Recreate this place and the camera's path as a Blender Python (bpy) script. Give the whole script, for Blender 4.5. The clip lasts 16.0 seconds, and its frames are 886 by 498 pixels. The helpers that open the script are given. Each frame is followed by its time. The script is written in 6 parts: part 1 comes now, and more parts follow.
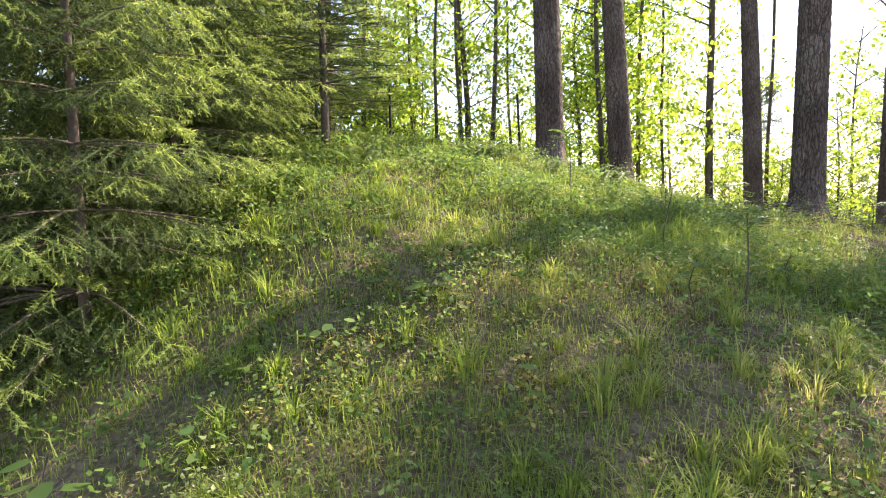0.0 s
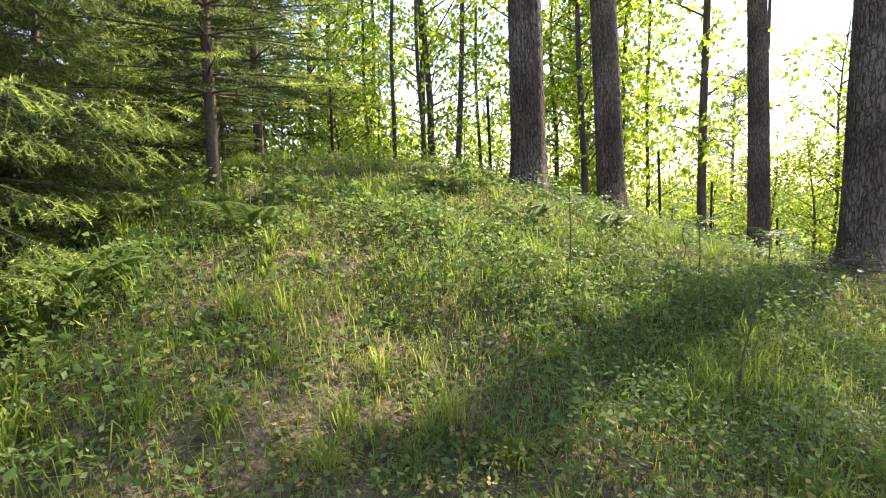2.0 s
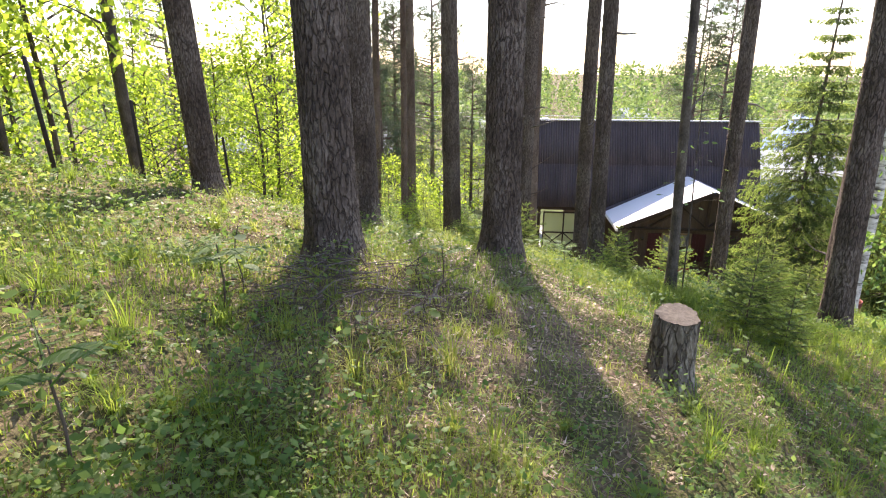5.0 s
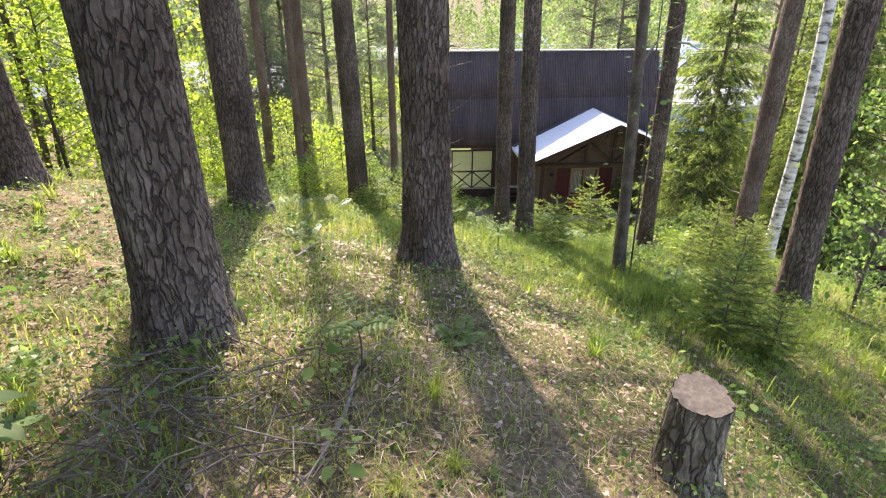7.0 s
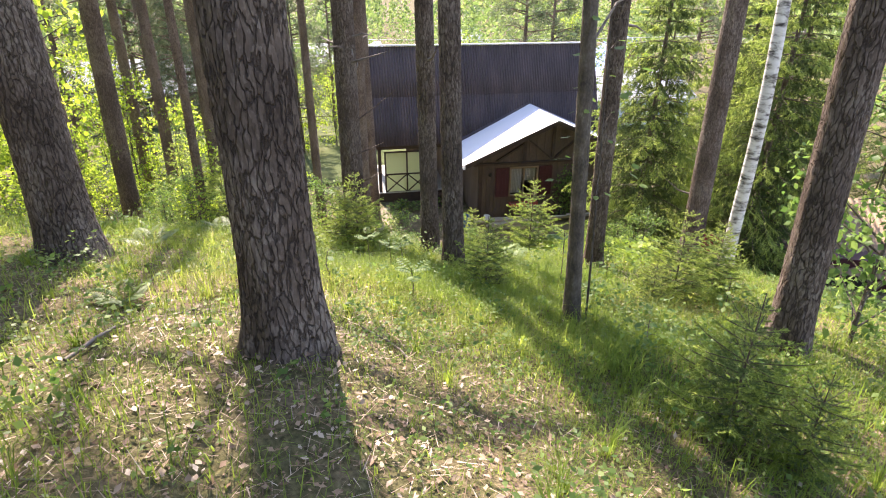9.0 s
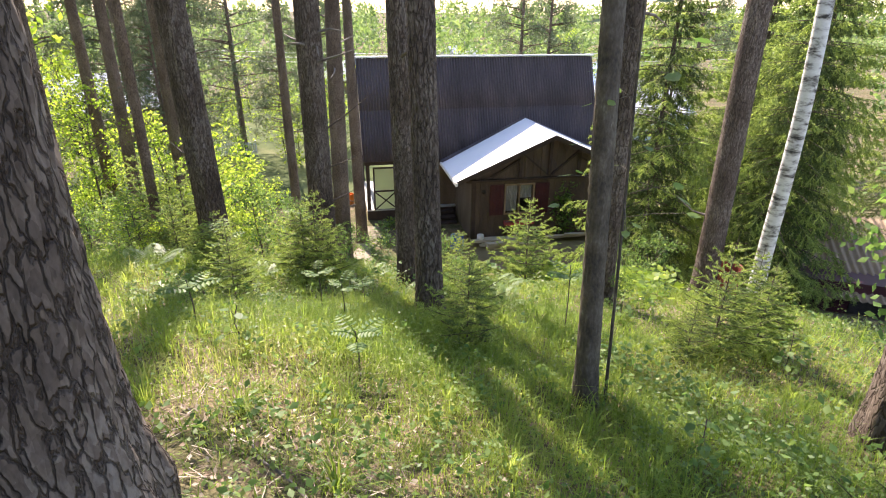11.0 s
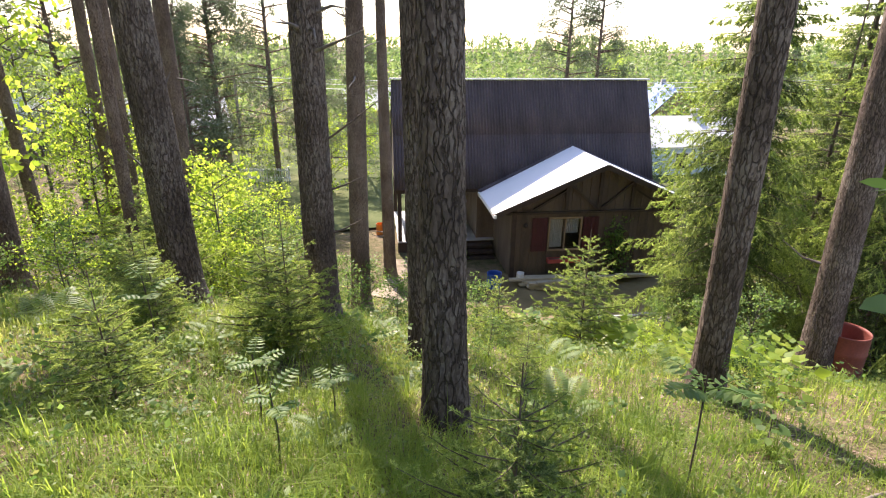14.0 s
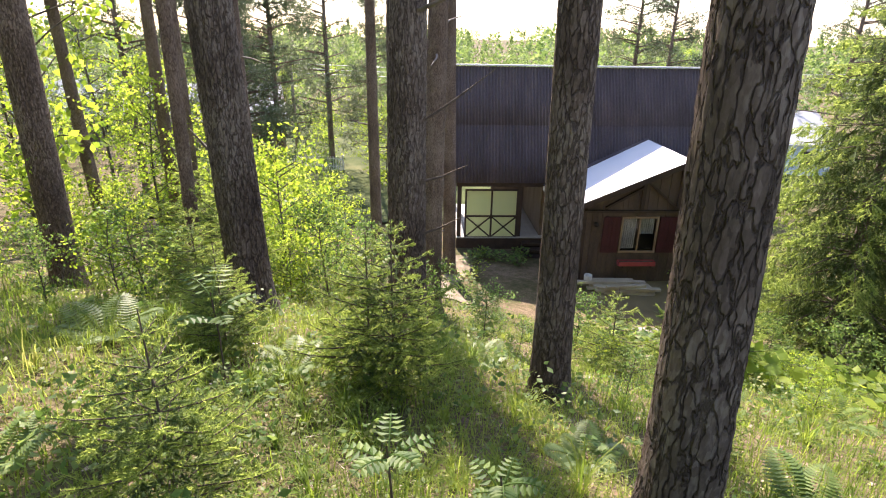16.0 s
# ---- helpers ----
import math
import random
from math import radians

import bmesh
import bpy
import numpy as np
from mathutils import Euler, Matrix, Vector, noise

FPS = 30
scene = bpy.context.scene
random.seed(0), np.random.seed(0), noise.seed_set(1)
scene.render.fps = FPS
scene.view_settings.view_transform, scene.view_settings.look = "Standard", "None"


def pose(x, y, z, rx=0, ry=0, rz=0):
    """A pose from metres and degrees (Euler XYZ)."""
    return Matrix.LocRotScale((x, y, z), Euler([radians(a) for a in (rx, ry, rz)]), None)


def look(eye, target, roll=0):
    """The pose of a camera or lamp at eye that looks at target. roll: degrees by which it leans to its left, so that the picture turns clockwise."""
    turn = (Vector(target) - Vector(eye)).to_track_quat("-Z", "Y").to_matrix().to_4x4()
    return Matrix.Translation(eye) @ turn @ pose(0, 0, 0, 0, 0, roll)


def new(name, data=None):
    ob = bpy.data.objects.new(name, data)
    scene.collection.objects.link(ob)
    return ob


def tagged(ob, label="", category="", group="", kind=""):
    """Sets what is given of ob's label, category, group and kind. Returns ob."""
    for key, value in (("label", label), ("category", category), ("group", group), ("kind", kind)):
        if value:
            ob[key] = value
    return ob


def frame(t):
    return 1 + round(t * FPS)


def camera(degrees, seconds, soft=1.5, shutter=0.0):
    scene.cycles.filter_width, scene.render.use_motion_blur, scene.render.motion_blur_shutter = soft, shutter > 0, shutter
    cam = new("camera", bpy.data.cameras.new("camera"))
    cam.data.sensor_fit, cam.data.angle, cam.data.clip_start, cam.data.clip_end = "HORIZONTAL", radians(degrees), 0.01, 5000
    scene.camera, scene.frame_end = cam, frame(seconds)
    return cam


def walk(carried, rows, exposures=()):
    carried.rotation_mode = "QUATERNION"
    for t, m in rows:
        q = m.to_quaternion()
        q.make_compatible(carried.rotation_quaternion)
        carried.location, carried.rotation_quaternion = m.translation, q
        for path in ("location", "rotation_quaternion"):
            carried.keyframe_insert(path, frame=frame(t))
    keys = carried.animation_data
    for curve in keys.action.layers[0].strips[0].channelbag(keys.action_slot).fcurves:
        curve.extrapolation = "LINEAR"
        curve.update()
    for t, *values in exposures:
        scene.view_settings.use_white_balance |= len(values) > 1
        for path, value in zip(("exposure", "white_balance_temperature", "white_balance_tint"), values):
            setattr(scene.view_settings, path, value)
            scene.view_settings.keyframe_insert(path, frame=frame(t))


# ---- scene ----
cam = camera(77.9, 16.0, 1.12)
METRES, EYE, TILT, LEAN, TURN = 12.0, 1.5, 0.0, 0.0, 7.5
ROWS = [
    (0.0, -0.0571, -0.0565, -0.0059, -0.22, -4.36, 1.16),
    (0.5, -0.0540, -0.0057, 0.0151, 4.83, -3.12, 1.44),
    (1.0, -0.0475, 0.0383, 0.0318, 5.82, -2.71, 1.37),
    (1.5, -0.0372, 0.0724, 0.0373, 2.71, -2.78, 1.37),
    (2.0, -0.0368, 0.1007, 0.0453, -3.44, -5.78, 1.17),
    (2.5, -0.0324, 0.1250, 0.0567, -12.03, -8.96, 0.92),
    (3.0, -0.0160, 0.1524, 0.0624, -25.19, -12.07, 0.85),
    (3.5, -0.0013, 0.1866, 0.0745, -37.16, -15.16, 0.40),
    (4.0, 0.0155, 0.2167, 0.0902, -47.08, -16.26, 0.03),
    (4.5, 0.0590, 0.2542, 0.0853, -52.70, -16.79, -0.05),
    (7.0, 0.2005, 0.3574, 0.0999, -66.47, -25.3, -0.11),
    (7.5, 0.2322, 0.3591, 0.0925, -70.22, -25.17, -0.1),
    (8.0, 0.2687, 0.3657, 0.0854, -71.59, -25.17, -0.13),
    (8.5, 0.3028, 0.3732, 0.0824, -72.34, -25.31, -0.23),
    (9.0, 0.3347, 0.377, 0.0759, -72.72, -25.49, -0.14),
    (11.5, 0.4737, 0.3973, 0.0367, -72.82, -22.8, -0.38),
    (12.0, 0.5046, 0.4036, 0.0287, -72.29, -21.71, -0.44),
    (12.5, 0.535, 0.4118, 0.016, -71.95, -21.46, -0.61),
    (13.0, 0.5625, 0.4192, 0.0083, -71.21, -21.14, -0.52),
    (13.5, 0.5868, 0.428, 0.0022, -70.17, -21.04, -0.55),
    (14.0, 0.6075, 0.4372, -0.0086, -68.78, -20.61, -0.54),
    (14.5, 0.6239, 0.4539, -0.0156, -66.32, -20.46, -0.67),
    (15.0, 0.6416, 0.4743, -0.0185, -64.72, -20.54, -0.73),
    (15.5, 0.6601, 0.4993, -0.029, -64.03, -20.56, -0.78),
    (16.0, 0.6699, 0.5236, -0.0315, -63.86, -21.47, -0.87),
]
walk(cam, [(t, pose(0, 0, EYE, TILT, LEAN, TURN) @ pose(METRES * x, METRES * y, METRES * z, 90 + pitch, roll, yaw)) for t, x, y, z, yaw, pitch, roll in ROWS], [(0.0, 1.64, 6950, 24), (2.0, 1.44, 6900, 24), (3.5, 1.57, 6850, 24), (4.5, 1.51, 6850, 23), (7.0, 1.74, 6900, 23), (9.0, 1.8, 6950, 24), (11.5, 1.56, 6800, 20), (13.5, 1.5, 6850, 22), (14.5, 1.54, 6850, 23), (15.5, 1.74, 6850, 23), (16.0, 1.6, 6850, 24)])

# ---- light ----
SUN_ROT, SUN_ELEV = 45.0, 45.0
world = bpy.data.worlds.new("world")
scene.world = world
world.use_nodes = True
wn = world.node_tree
sky = wn.nodes.new("ShaderNodeTexSky")
sky.sky_type, sky.sun_disc = "NISHITA", False
sky.sun_elevation, sky.sun_rotation = radians(SUN_ELEV), radians(SUN_ROT)
sky.air_density, sky.dust_density, sky.ozone_density = 1.0, 0.8, 1.0
wn.nodes["Background"].inputs["Strength"].default_value = 0.15
wn.links.new(sky.outputs[0], wn.nodes["Background"].inputs["Color"])
sun = new("sun", bpy.data.lights.new("sun", "SUN"))
sun.data.energy, sun.data.angle, sun.data.color = 5.0, radians(0.55), (1.0, 0.94, 0.82)
ce, se = math.cos(radians(SUN_ELEV)), math.sin(radians(SUN_ELEV))
sun_way = Vector((math.sin(radians(SUN_ROT)) * ce, math.cos(radians(SUN_ROT)) * ce, se))
sun.matrix_world = look((0, 0, 60), Vector((0, 0, 60)) - sun_way)

rng = np.random.default_rng(7)


# ---- materials ----
def nodes_of(name):
    m = bpy.data.materials.new(name)
    m.use_nodes = True
    return m, m.node_tree.nodes, m.node_tree.links


def ramp(nd, stops):
    r = nd.new("ShaderNodeValToRGB")
    while len(r.color_ramp.elements) < len(stops):
        r.color_ramp.elements.new(0.5)
    for e, (p, c) in zip(r.color_ramp.elements, stops):
        e.position, e.color = p, (*c, 1)
    return r


def tex(nd, ln, kind, scale, stretch=(1, 1, 1), detail=4.0, where="Object"):
    co, mp = nd.new("ShaderNodeTexCoord"), nd.new("ShaderNodeMapping")
    mp.inputs["Scale"].default_value = stretch
    ln.new(co.outputs[where], mp.inputs["Vector"])
    t = nd.new("ShaderNodeTexNoise" if kind == "noise" else "ShaderNodeTexVoronoi")
    t.inputs["Scale"].default_value = scale
    if kind == "noise":
        t.inputs["Detail"].default_value = detail
    ln.new(mp.outputs[0], t.inputs["Vector"])
    return t


def surface(name, stops, scale=6.0, stretch=(1, 1, 1), rough=0.8, metal=0.0, bump=0.2, fine=40.0, spec=0.4, jitter=0.0, where="Object"):
    """A coloured, stained and slightly rough surface: two scales of noise, one for colour and one for relief."""
    m, nd, ln = nodes_of(name)
    b = nd["Principled BSDF"]
    big = tex(nd, ln, "noise", scale, stretch, 6.0, where)
    small = tex(nd, ln, "noise", fine, stretch, 3.0, where)
    mixed = nd.new("ShaderNodeMath")
    mixed.operation = "MULTIPLY_ADD"
    mixed.inputs[1].default_value = 0.35
    ln.new(small.outputs[0], mixed.inputs[0])
    sub = nd.new("ShaderNodeMath")
    sub.operation = "MULTIPLY"
    sub.inputs[1].default_value = 0.65
    ln.new(big.outputs[0], sub.inputs[0])
    ln.new(sub.outputs[0], mixed.inputs[2])
    last = mixed
    if jitter:
        geo = nd.new("ShaderNodeNewGeometry")
        j = nd.new("ShaderNodeMath")
        j.operation = "MULTIPLY_ADD"
        j.inputs[1].default_value = jitter
        off = nd.new("ShaderNodeMath")
        off.operation = "SUBTRACT"
        off.inputs[1].default_value = jitter / 2
        ln.new(mixed.outputs[0], off.inputs[0])
        ln.new(geo.outputs["Random Per Island"], j.inputs[0])
        ln.new(off.outputs[0], j.inputs[2])
        last = j
    r = ramp(nd, stops)
    ln.new(last.outputs[0], r.inputs[0])
    ln.new(r.outputs[0], b.inputs["Base Color"])
    b.inputs["Roughness"].default_value, b.inputs["Metallic"].default_value = rough, metal
    b.inputs["Specular IOR Level"].default_value = spec
    bp = nd.new("ShaderNodeBump")
    bp.inputs["Strength"].default_value, bp.inputs["Distance"].default_value = bump, 0.02
    ln.new(mixed.outputs[0], bp.inputs["Height"])
    ln.new(bp.outputs[0], b.inputs["Normal"])
    return m


def foliage(name, stops, through_light=0.45, rough=0.45, spec=0.4, world_scale=0.0):
    """Thin leaves: each island takes its own shade, and part of the light goes through."""
    m, nd, ln = nodes_of(name)
    b, out = nd["Principled BSDF"], nd["Material Output"]
    geo = nd.new("ShaderNodeNewGeometry")
    r = ramp(nd, stops)
    if world_scale:
        t = tex(nd, ln, "noise", world_scale, (1, 1, 1), 2.0)
        a = nd.new("ShaderNodeMath")
        a.operation = "MULTIPLY_ADD"
        a.inputs[1].default_value = 0.45
        ln.new(geo.outputs["Random Per Island"], a.inputs[0])
        k = nd.new("ShaderNodeMath")
        k.operation = "MULTIPLY_ADD"
        k.inputs[1].default_value, k.inputs[2].default_value = 1.3, -0.38
        ln.new(t.outputs[0], k.inputs[0])
        ln.new(k.outputs[0], a.inputs[2])
        ln.new(a.outputs[0], r.inputs[0])
    else:
        ln.new(geo.outputs["Random Per Island"], r.inputs[0])
    ln.new(r.outputs[0], b.inputs["Base Color"])
    b.inputs["Roughness"].default_value = rough
    b.inputs["Specular IOR Level"].default_value = spec
    tr, mx = nd.new("ShaderNodeBsdfTranslucent"), nd.new("ShaderNodeMixShader")
    hs = nd.new("ShaderNodeHueSaturation")
    hs.inputs["Hue"].default_value, hs.inputs["Saturation"].default_value, hs.inputs["Value"].default_value = 0.485, 1.1, 1.7
    ln.new(r.outputs[0], hs.inputs["Color"])
    ln.new(hs.outputs[0], tr.inputs["Color"])
    mx.inputs[0].default_value = through_light
    ln.new(b.outputs[0], mx.inputs[1])
    ln.new(tr.outputs[0], mx.inputs[2])
    ln.new(mx.outputs[0], out.inputs["Surface"])
    return m


def bark_material(name, deep, mid, pale, cell=9.0):
    """Scaly bark: upright plates with dark broken furrows, flakes and fine grain."""
    m, nd, ln = nodes_of(name)
    b = nd["Principled BSDF"]
    v = tex(nd, ln, "voronoi", cell * 2.1, (1.5, 1.5, 0.3))
    flake = tex(nd, ln, "voronoi", cell * 5.5, (1.3, 1.3, 0.5))
    n = tex(nd, ln, "noise", 2.2, (1, 1, 0.5), 6.0)
    f = tex(nd, ln, "noise", 75.0, (1, 1, 0.4), 5.0)
    v.feature = "DISTANCE_TO_EDGE"
    warp = nd.new("ShaderNodeMix")
    warp.data_type, warp.blend_type = "RGBA", "LINEAR_LIGHT"
    warp.inputs[0].default_value = 0.05
    wob = tex(nd, ln, "noise", 16.0, (1, 1, 0.5), 4.0)
    ln.new(v.inputs["Vector"].links[0].from_socket, warp.inputs[6])
    ln.new(wob.outputs["Color"], warp.inputs[7])
    ln.new(warp.outputs[2], v.inputs["Vector"])
    add = nd.new("ShaderNodeMath")
    add.operation = "MULTIPLY_ADD"
    add.inputs[1].default_value = 0.45
    ln.new(f.outputs[0], add.inputs[0])
    ln.new(n.outputs[0], add.inputs[2])
    fl = nd.new("ShaderNodeSeparateColor")
    ln.new(flake.outputs["Color"], fl.inputs[0])
    add2 = nd.new("ShaderNodeMath")
    add2.operation = "MULTIPLY_ADD"
    add2.inputs[1].default_value = 0.22
    ln.new(fl.outputs[0], add2.inputs[0])
    ln.new(add.outputs[0], add2.inputs[2])
    r = ramp(nd, [(0.5, deep), (0.82, mid), (1.1, pale)])
    ln.new(add2.outputs[0], r.inputs[0])
    b.inputs["Roughness"].default_value, b.inputs["Specular IOR Level"].default_value = 0.92, 0.15
    edge = nd.new("ShaderNodeMapRange")
    edge.interpolation_type = "SMOOTHSTEP"
    edge.inputs[1].default_value, edge.inputs[2].default_value = 0.0, 0.11
    ln.new(v.outputs["Distance"], edge.inputs[0])
    soft_edge = nd.new("ShaderNodeMapRange")
    soft_edge.inputs[3].default_value = 0.4
    ln.new(edge.outputs[0], soft_edge.inputs[0])
    crack = nd.new("ShaderNodeMix")
    crack.data_type = "RGBA"
    crack.inputs[6].default_value = (deep[0] * 0.7, deep[1] * 0.7, deep[2] * 0.7, 1)
    ln.new(soft_edge.outputs[0], crack.inputs[0])
    ln.new(r.outputs[0], crack.inputs[7])
    ln.new(crack.outputs[2], b.inputs["Base Color"])
    h = nd.new("ShaderNodeMath")
    h.operation = "MULTIPLY_ADD"
    h.inputs[1].default_value = 0.5
    ln.new(add2.outputs[0], h.inputs[0])
    ln.new(edge.outputs[0], h.inputs[2])
    bp = nd.new("ShaderNodeBump")
    bp.inputs["Strength"].default_value, bp.inputs["Distance"].default_value = 1.0, 0.014
    ln.new(h.outputs[0], bp.inputs["Height"])
    ln.new(bp.outputs[0], b.inputs["Normal"])
    return m


M_BARK = bark_material("pine_bark", (0.058, 0.042, 0.033), (0.138, 0.104, 0.083), (0.225, 0.182, 0.15), 9.0)
M_BARK_UP = bark_material("upper_pine_bark", (0.09, 0.062, 0.047), (0.19, 0.135, 0.10), (0.30, 0.225, 0.175), 14.0)
M_TWIG = surface("twig_bark", [(0.3, (0.05, 0.035, 0.025)), (0.7, (0.15, 0.11, 0.085))], 12, bump=0.4)
M_DEAD = surface("dead_twig", [(0.3, (0.09, 0.072, 0.06)), (0.7, (0.24, 0.20, 0.17))], 9, bump=0.4, jitter=0.5)
M_SMOOTH_BARK = surface("young_bark", [(0.36, (0.04, 0.031, 0.024)), (0.5, (0.09, 0.07, 0.052)), (0.62, (0.14, 0.115, 0.088)), (0.7, (0.26, 0.24, 0.20))], 9, (1, 1, 0.6), bump=0.9, fine=70)
M_NEEDLE_OLD = foliage("old_needles", [(0, (0.06, 0.10, 0.04)), (0.6, (0.125, 0.18, 0.065)), (1, (0.20, 0.265, 0.10))], 0.5, 0.5, 0.25)
M_NEEDLE = foliage("young_needles", [(0, (0.115, 0.175, 0.05)), (0.6, (0.225, 0.30, 0.085)), (1, (0.36, 0.43, 0.14))], 0.6, 0.6, 0.2)
# darker copy of the old needles: shade inside large spruces, put into the colour
M_NEEDLE_SHADED = foliage("shaded_needles", [(0, (0.045, 0.07, 0.026)), (0.6, (0.09, 0.13, 0.045)), (1, (0.15, 0.20, 0.075))], 0.45, 0.6, 0.2)
M_LAWN = surface("garden_lawn", [(0.3, (0.035, 0.05, 0.018)), (0.5, (0.075, 0.095, 0.035)), (0.62, (0.12, 0.13, 0.055)), (0.75, (0.20, 0.18, 0.10))], 0.5, fine=9, rough=0.95, bump=1.0, spec=0.1)
M_PINE_NEEDLE = foliage("pine_needles", [(0, (0.06, 0.085, 0.045)), (0.6, (0.11, 0.145, 0.07)), (1, (0.19, 0.21, 0.12))], 0.3, 0.5)
M_LEAF = foliage("bright_leaves", [(0, (0.09, 0.16, 0.03)), (0.5, (0.205, 0.305, 0.05)), (1, (0.36, 0.45, 0.09))], 0.65, 0.5, 0.25)
M_LEAF_DEEP = foliage("green_leaves", [(0, (0.065, 0.13, 0.035)), (0.6, (0.12, 0.20, 0.055)), (1, (0.20, 0.28, 0.085))], 0.5, 0.5, 0.25)
M_FERN = foliage("fern_green", [(0, (0.10, 0.17, 0.045)), (1, (0.21, 0.29, 0.085))], 0.45, 0.45)
M_GRASS = foliage("grass_blades", [(0, (0.075, 0.14, 0.03)), (0.4, (0.15, 0.228, 0.046)), (0.74, (0.235, 0.297, 0.07)), (1, (0.40, 0.37, 0.15))], 0.55, 0.6, 0.15, 0.55)
M_HERB = foliage("bilberry_leaves", [(0, (0.07, 0.12, 0.04)), (0.5, (0.14, 0.195, 0.06)), (0.8, (0.25, 0.28, 0.09)), (1, (0.38, 0.33, 0.13))], 0.45, 0.48, 0.3, 0.8)
M_LITTER = foliage("dry_leaves", [(0, (0.12, 0.07, 0.042)), (0.4, (0.27, 0.175, 0.11)), (0.75, (0.38, 0.28, 0.195)), (1, (0.52, 0.43, 0.34))], 0.15, 0.5, 0.4)
M_YELLOWED = foliage("yellowed_leaves", [(0, (0.16, 0.17, 0.05)), (0.5, (0.32, 0.28, 0.08)), (1, (0.52, 0.42, 0.16))], 0.45, 0.5, 0.2)
M_FAR_LEAF = foliage("far_leaves", [(0, (0.09, 0.15, 0.05)), (0.6, (0.16, 0.24, 0.075)), (1, (0.25, 0.32, 0.12))], 0.4, 0.6)

m, nd, ln = nodes_of("forest_floor")
M_GROUND = m
big, mid_n, fine_n = tex(nd, ln, "noise", 0.55, detail=5.0), tex(nd, ln, "noise", 4.0, detail=6.0), tex(nd, ln, "noise", 38.0, detail=6.0)
r1 = ramp(nd, [(0.32, (0.06, 0.07, 0.026)), (0.48, (0.115, 0.105, 0.05)), (0.6, (0.18, 0.138, 0.085)), (0.8, (0.29, 0.215, 0.15))])
r2 = ramp(nd, [(0.3, (0.3, 0.3, 0.3)), (0.7, (1.35, 1.35, 1.35))])
s1 = nd.new("ShaderNodeMath")
s1.operation = "MULTIPLY_ADD"
s1.inputs[1].default_value = 0.55
ln.new(mid_n.outputs[0], s1.inputs[0])
s2 = nd.new("ShaderNodeMath")
s2.operation = "MULTIPLY"
s2.inputs[1].default_value = 0.5
ln.new(big.outputs[0], s2.inputs[0])
ln.new(s2.outputs[0], s1.inputs[2])
ln.new(s1.outputs[0], r1.inputs[0])
ln.new(fine_n.outputs[0], r2.inputs[0])
mul = nd.new("ShaderNodeMix")
mul.data_type, mul.blend_type = "RGBA", "MULTIPLY"
mul.inputs[0].default_value = 0.8
ln.new(r1.outputs[0], mul.inputs[6])
ln.new(r2.outputs[0], mul.inputs[7])
ln.new(mul.outputs[2], nd["Principled BSDF"].inputs["Base Color"])
nd["Principled BSDF"].inputs["Roughness"].default_value = 0.95
nd["Principled BSDF"].inputs["Specular IOR Level"].default_value = 0.1
bp = nd.new("ShaderNodeBump")
bp.inputs["Strength"].default_value, bp.inputs["Distance"].default_value = 0.9, 0.03
ln.new(fine_n.outputs[0], bp.inputs["Height"])
ln.new(bp.outputs[0], nd["Principled BSDF"].inputs["Normal"])

M_YARD = surface("bare_yard_soil", [(0.3, (0.11, 0.09, 0.04)), (0.6, (0.19, 0.145, 0.07)), (0.8, (0.29, 0.22, 0.12))], 1.2, fine=50, rough=0.95, bump=0.4)
M_SAND = surface("trodden_sand", [(0.3, (0.09, 0.08, 0.045)), (0.5, (0.20, 0.16, 0.11)), (0.7, (0.33, 0.28, 0.21))], 3.5, fine=40, rough=0.95, bump=0.8)
M_ROOF = surface("bitumen_sheet", [(0.3, (0.06, 0.05, 0.054)), (0.55, (0.11, 0.09, 0.094)), (0.8, (0.19, 0.14, 0.12))], 1.2, (1, 0.35, 0.35), rough=0.95, bump=0.12, fine=30, spec=0.12)
M_WHITE_ROOF = surface("white_sheet_metal", [(0.3, (0.83, 0.84, 0.85)), (0.8, (0.88, 0.88, 0.88))], 1.0, rough=0.3, metal=0.0, bump=0.05, spec=0.5)
M_BROWN = surface("brown_stained_boards", [(0.3, (0.06, 0.042, 0.031)), (0.55, (0.115, 0.08, 0.058)), (0.8, (0.19, 0.14, 0.105))], 2.2, (1, 1, 0.25), rough=0.7, bump=0.2, jitter=0.25)
M_DARK_BEAM = surface("dark_stained_beam", [(0.3, (0.028, 0.018, 0.014)), (0.8, (0.08, 0.05, 0.035))], 4, rough=0.7)
M_RED = surface("dark_red_paint", [(0.3, (0.042, 0.008, 0.011)), (0.8, (0.08, 0.016, 0.02))], 4, rough=0.55, bump=0.1)
M_FLOWER = surface("flower_red", [(0.3, (0.24, 0.03, 0.03)), (0.8, (0.36, 0.07, 0.06))], 9, jitter=0.4)
M_WHITE = surface("white_paint", [(0.3, (0.66, 0.65, 0.62)), (0.8, (0.80, 0.79, 0.76))], 5, rough=0.5, bump=0.08)
M_DECK = surface("grey_deck_boards", [(0.3, (0.28, 0.27, 0.25)), (0.8, (0.46, 0.44, 0.41))], 3, (0.3, 1, 1), rough=0.7, jitter=0.3)
M_PLANK = surface("weathered_planks", [(0.3, (0.24, 0.20, 0.14)), (0.8, (0.47, 0.41, 0.30))], 3, rough=0.8, jitter=0.4)
M_STUMP_TOP = surface("cut_wood", [(0.3, (0.05, 0.038, 0.028)), (0.5, (0.10, 0.08, 0.062)), (0.7, (0.19, 0.16, 0.125))], 8, rough=0.85, bump=0.4)
M_STUMP = bark_material("stump_wood", (0.09, 0.07, 0.052), (0.20, 0.165, 0.125), (0.36, 0.31, 0.24), 7.0)
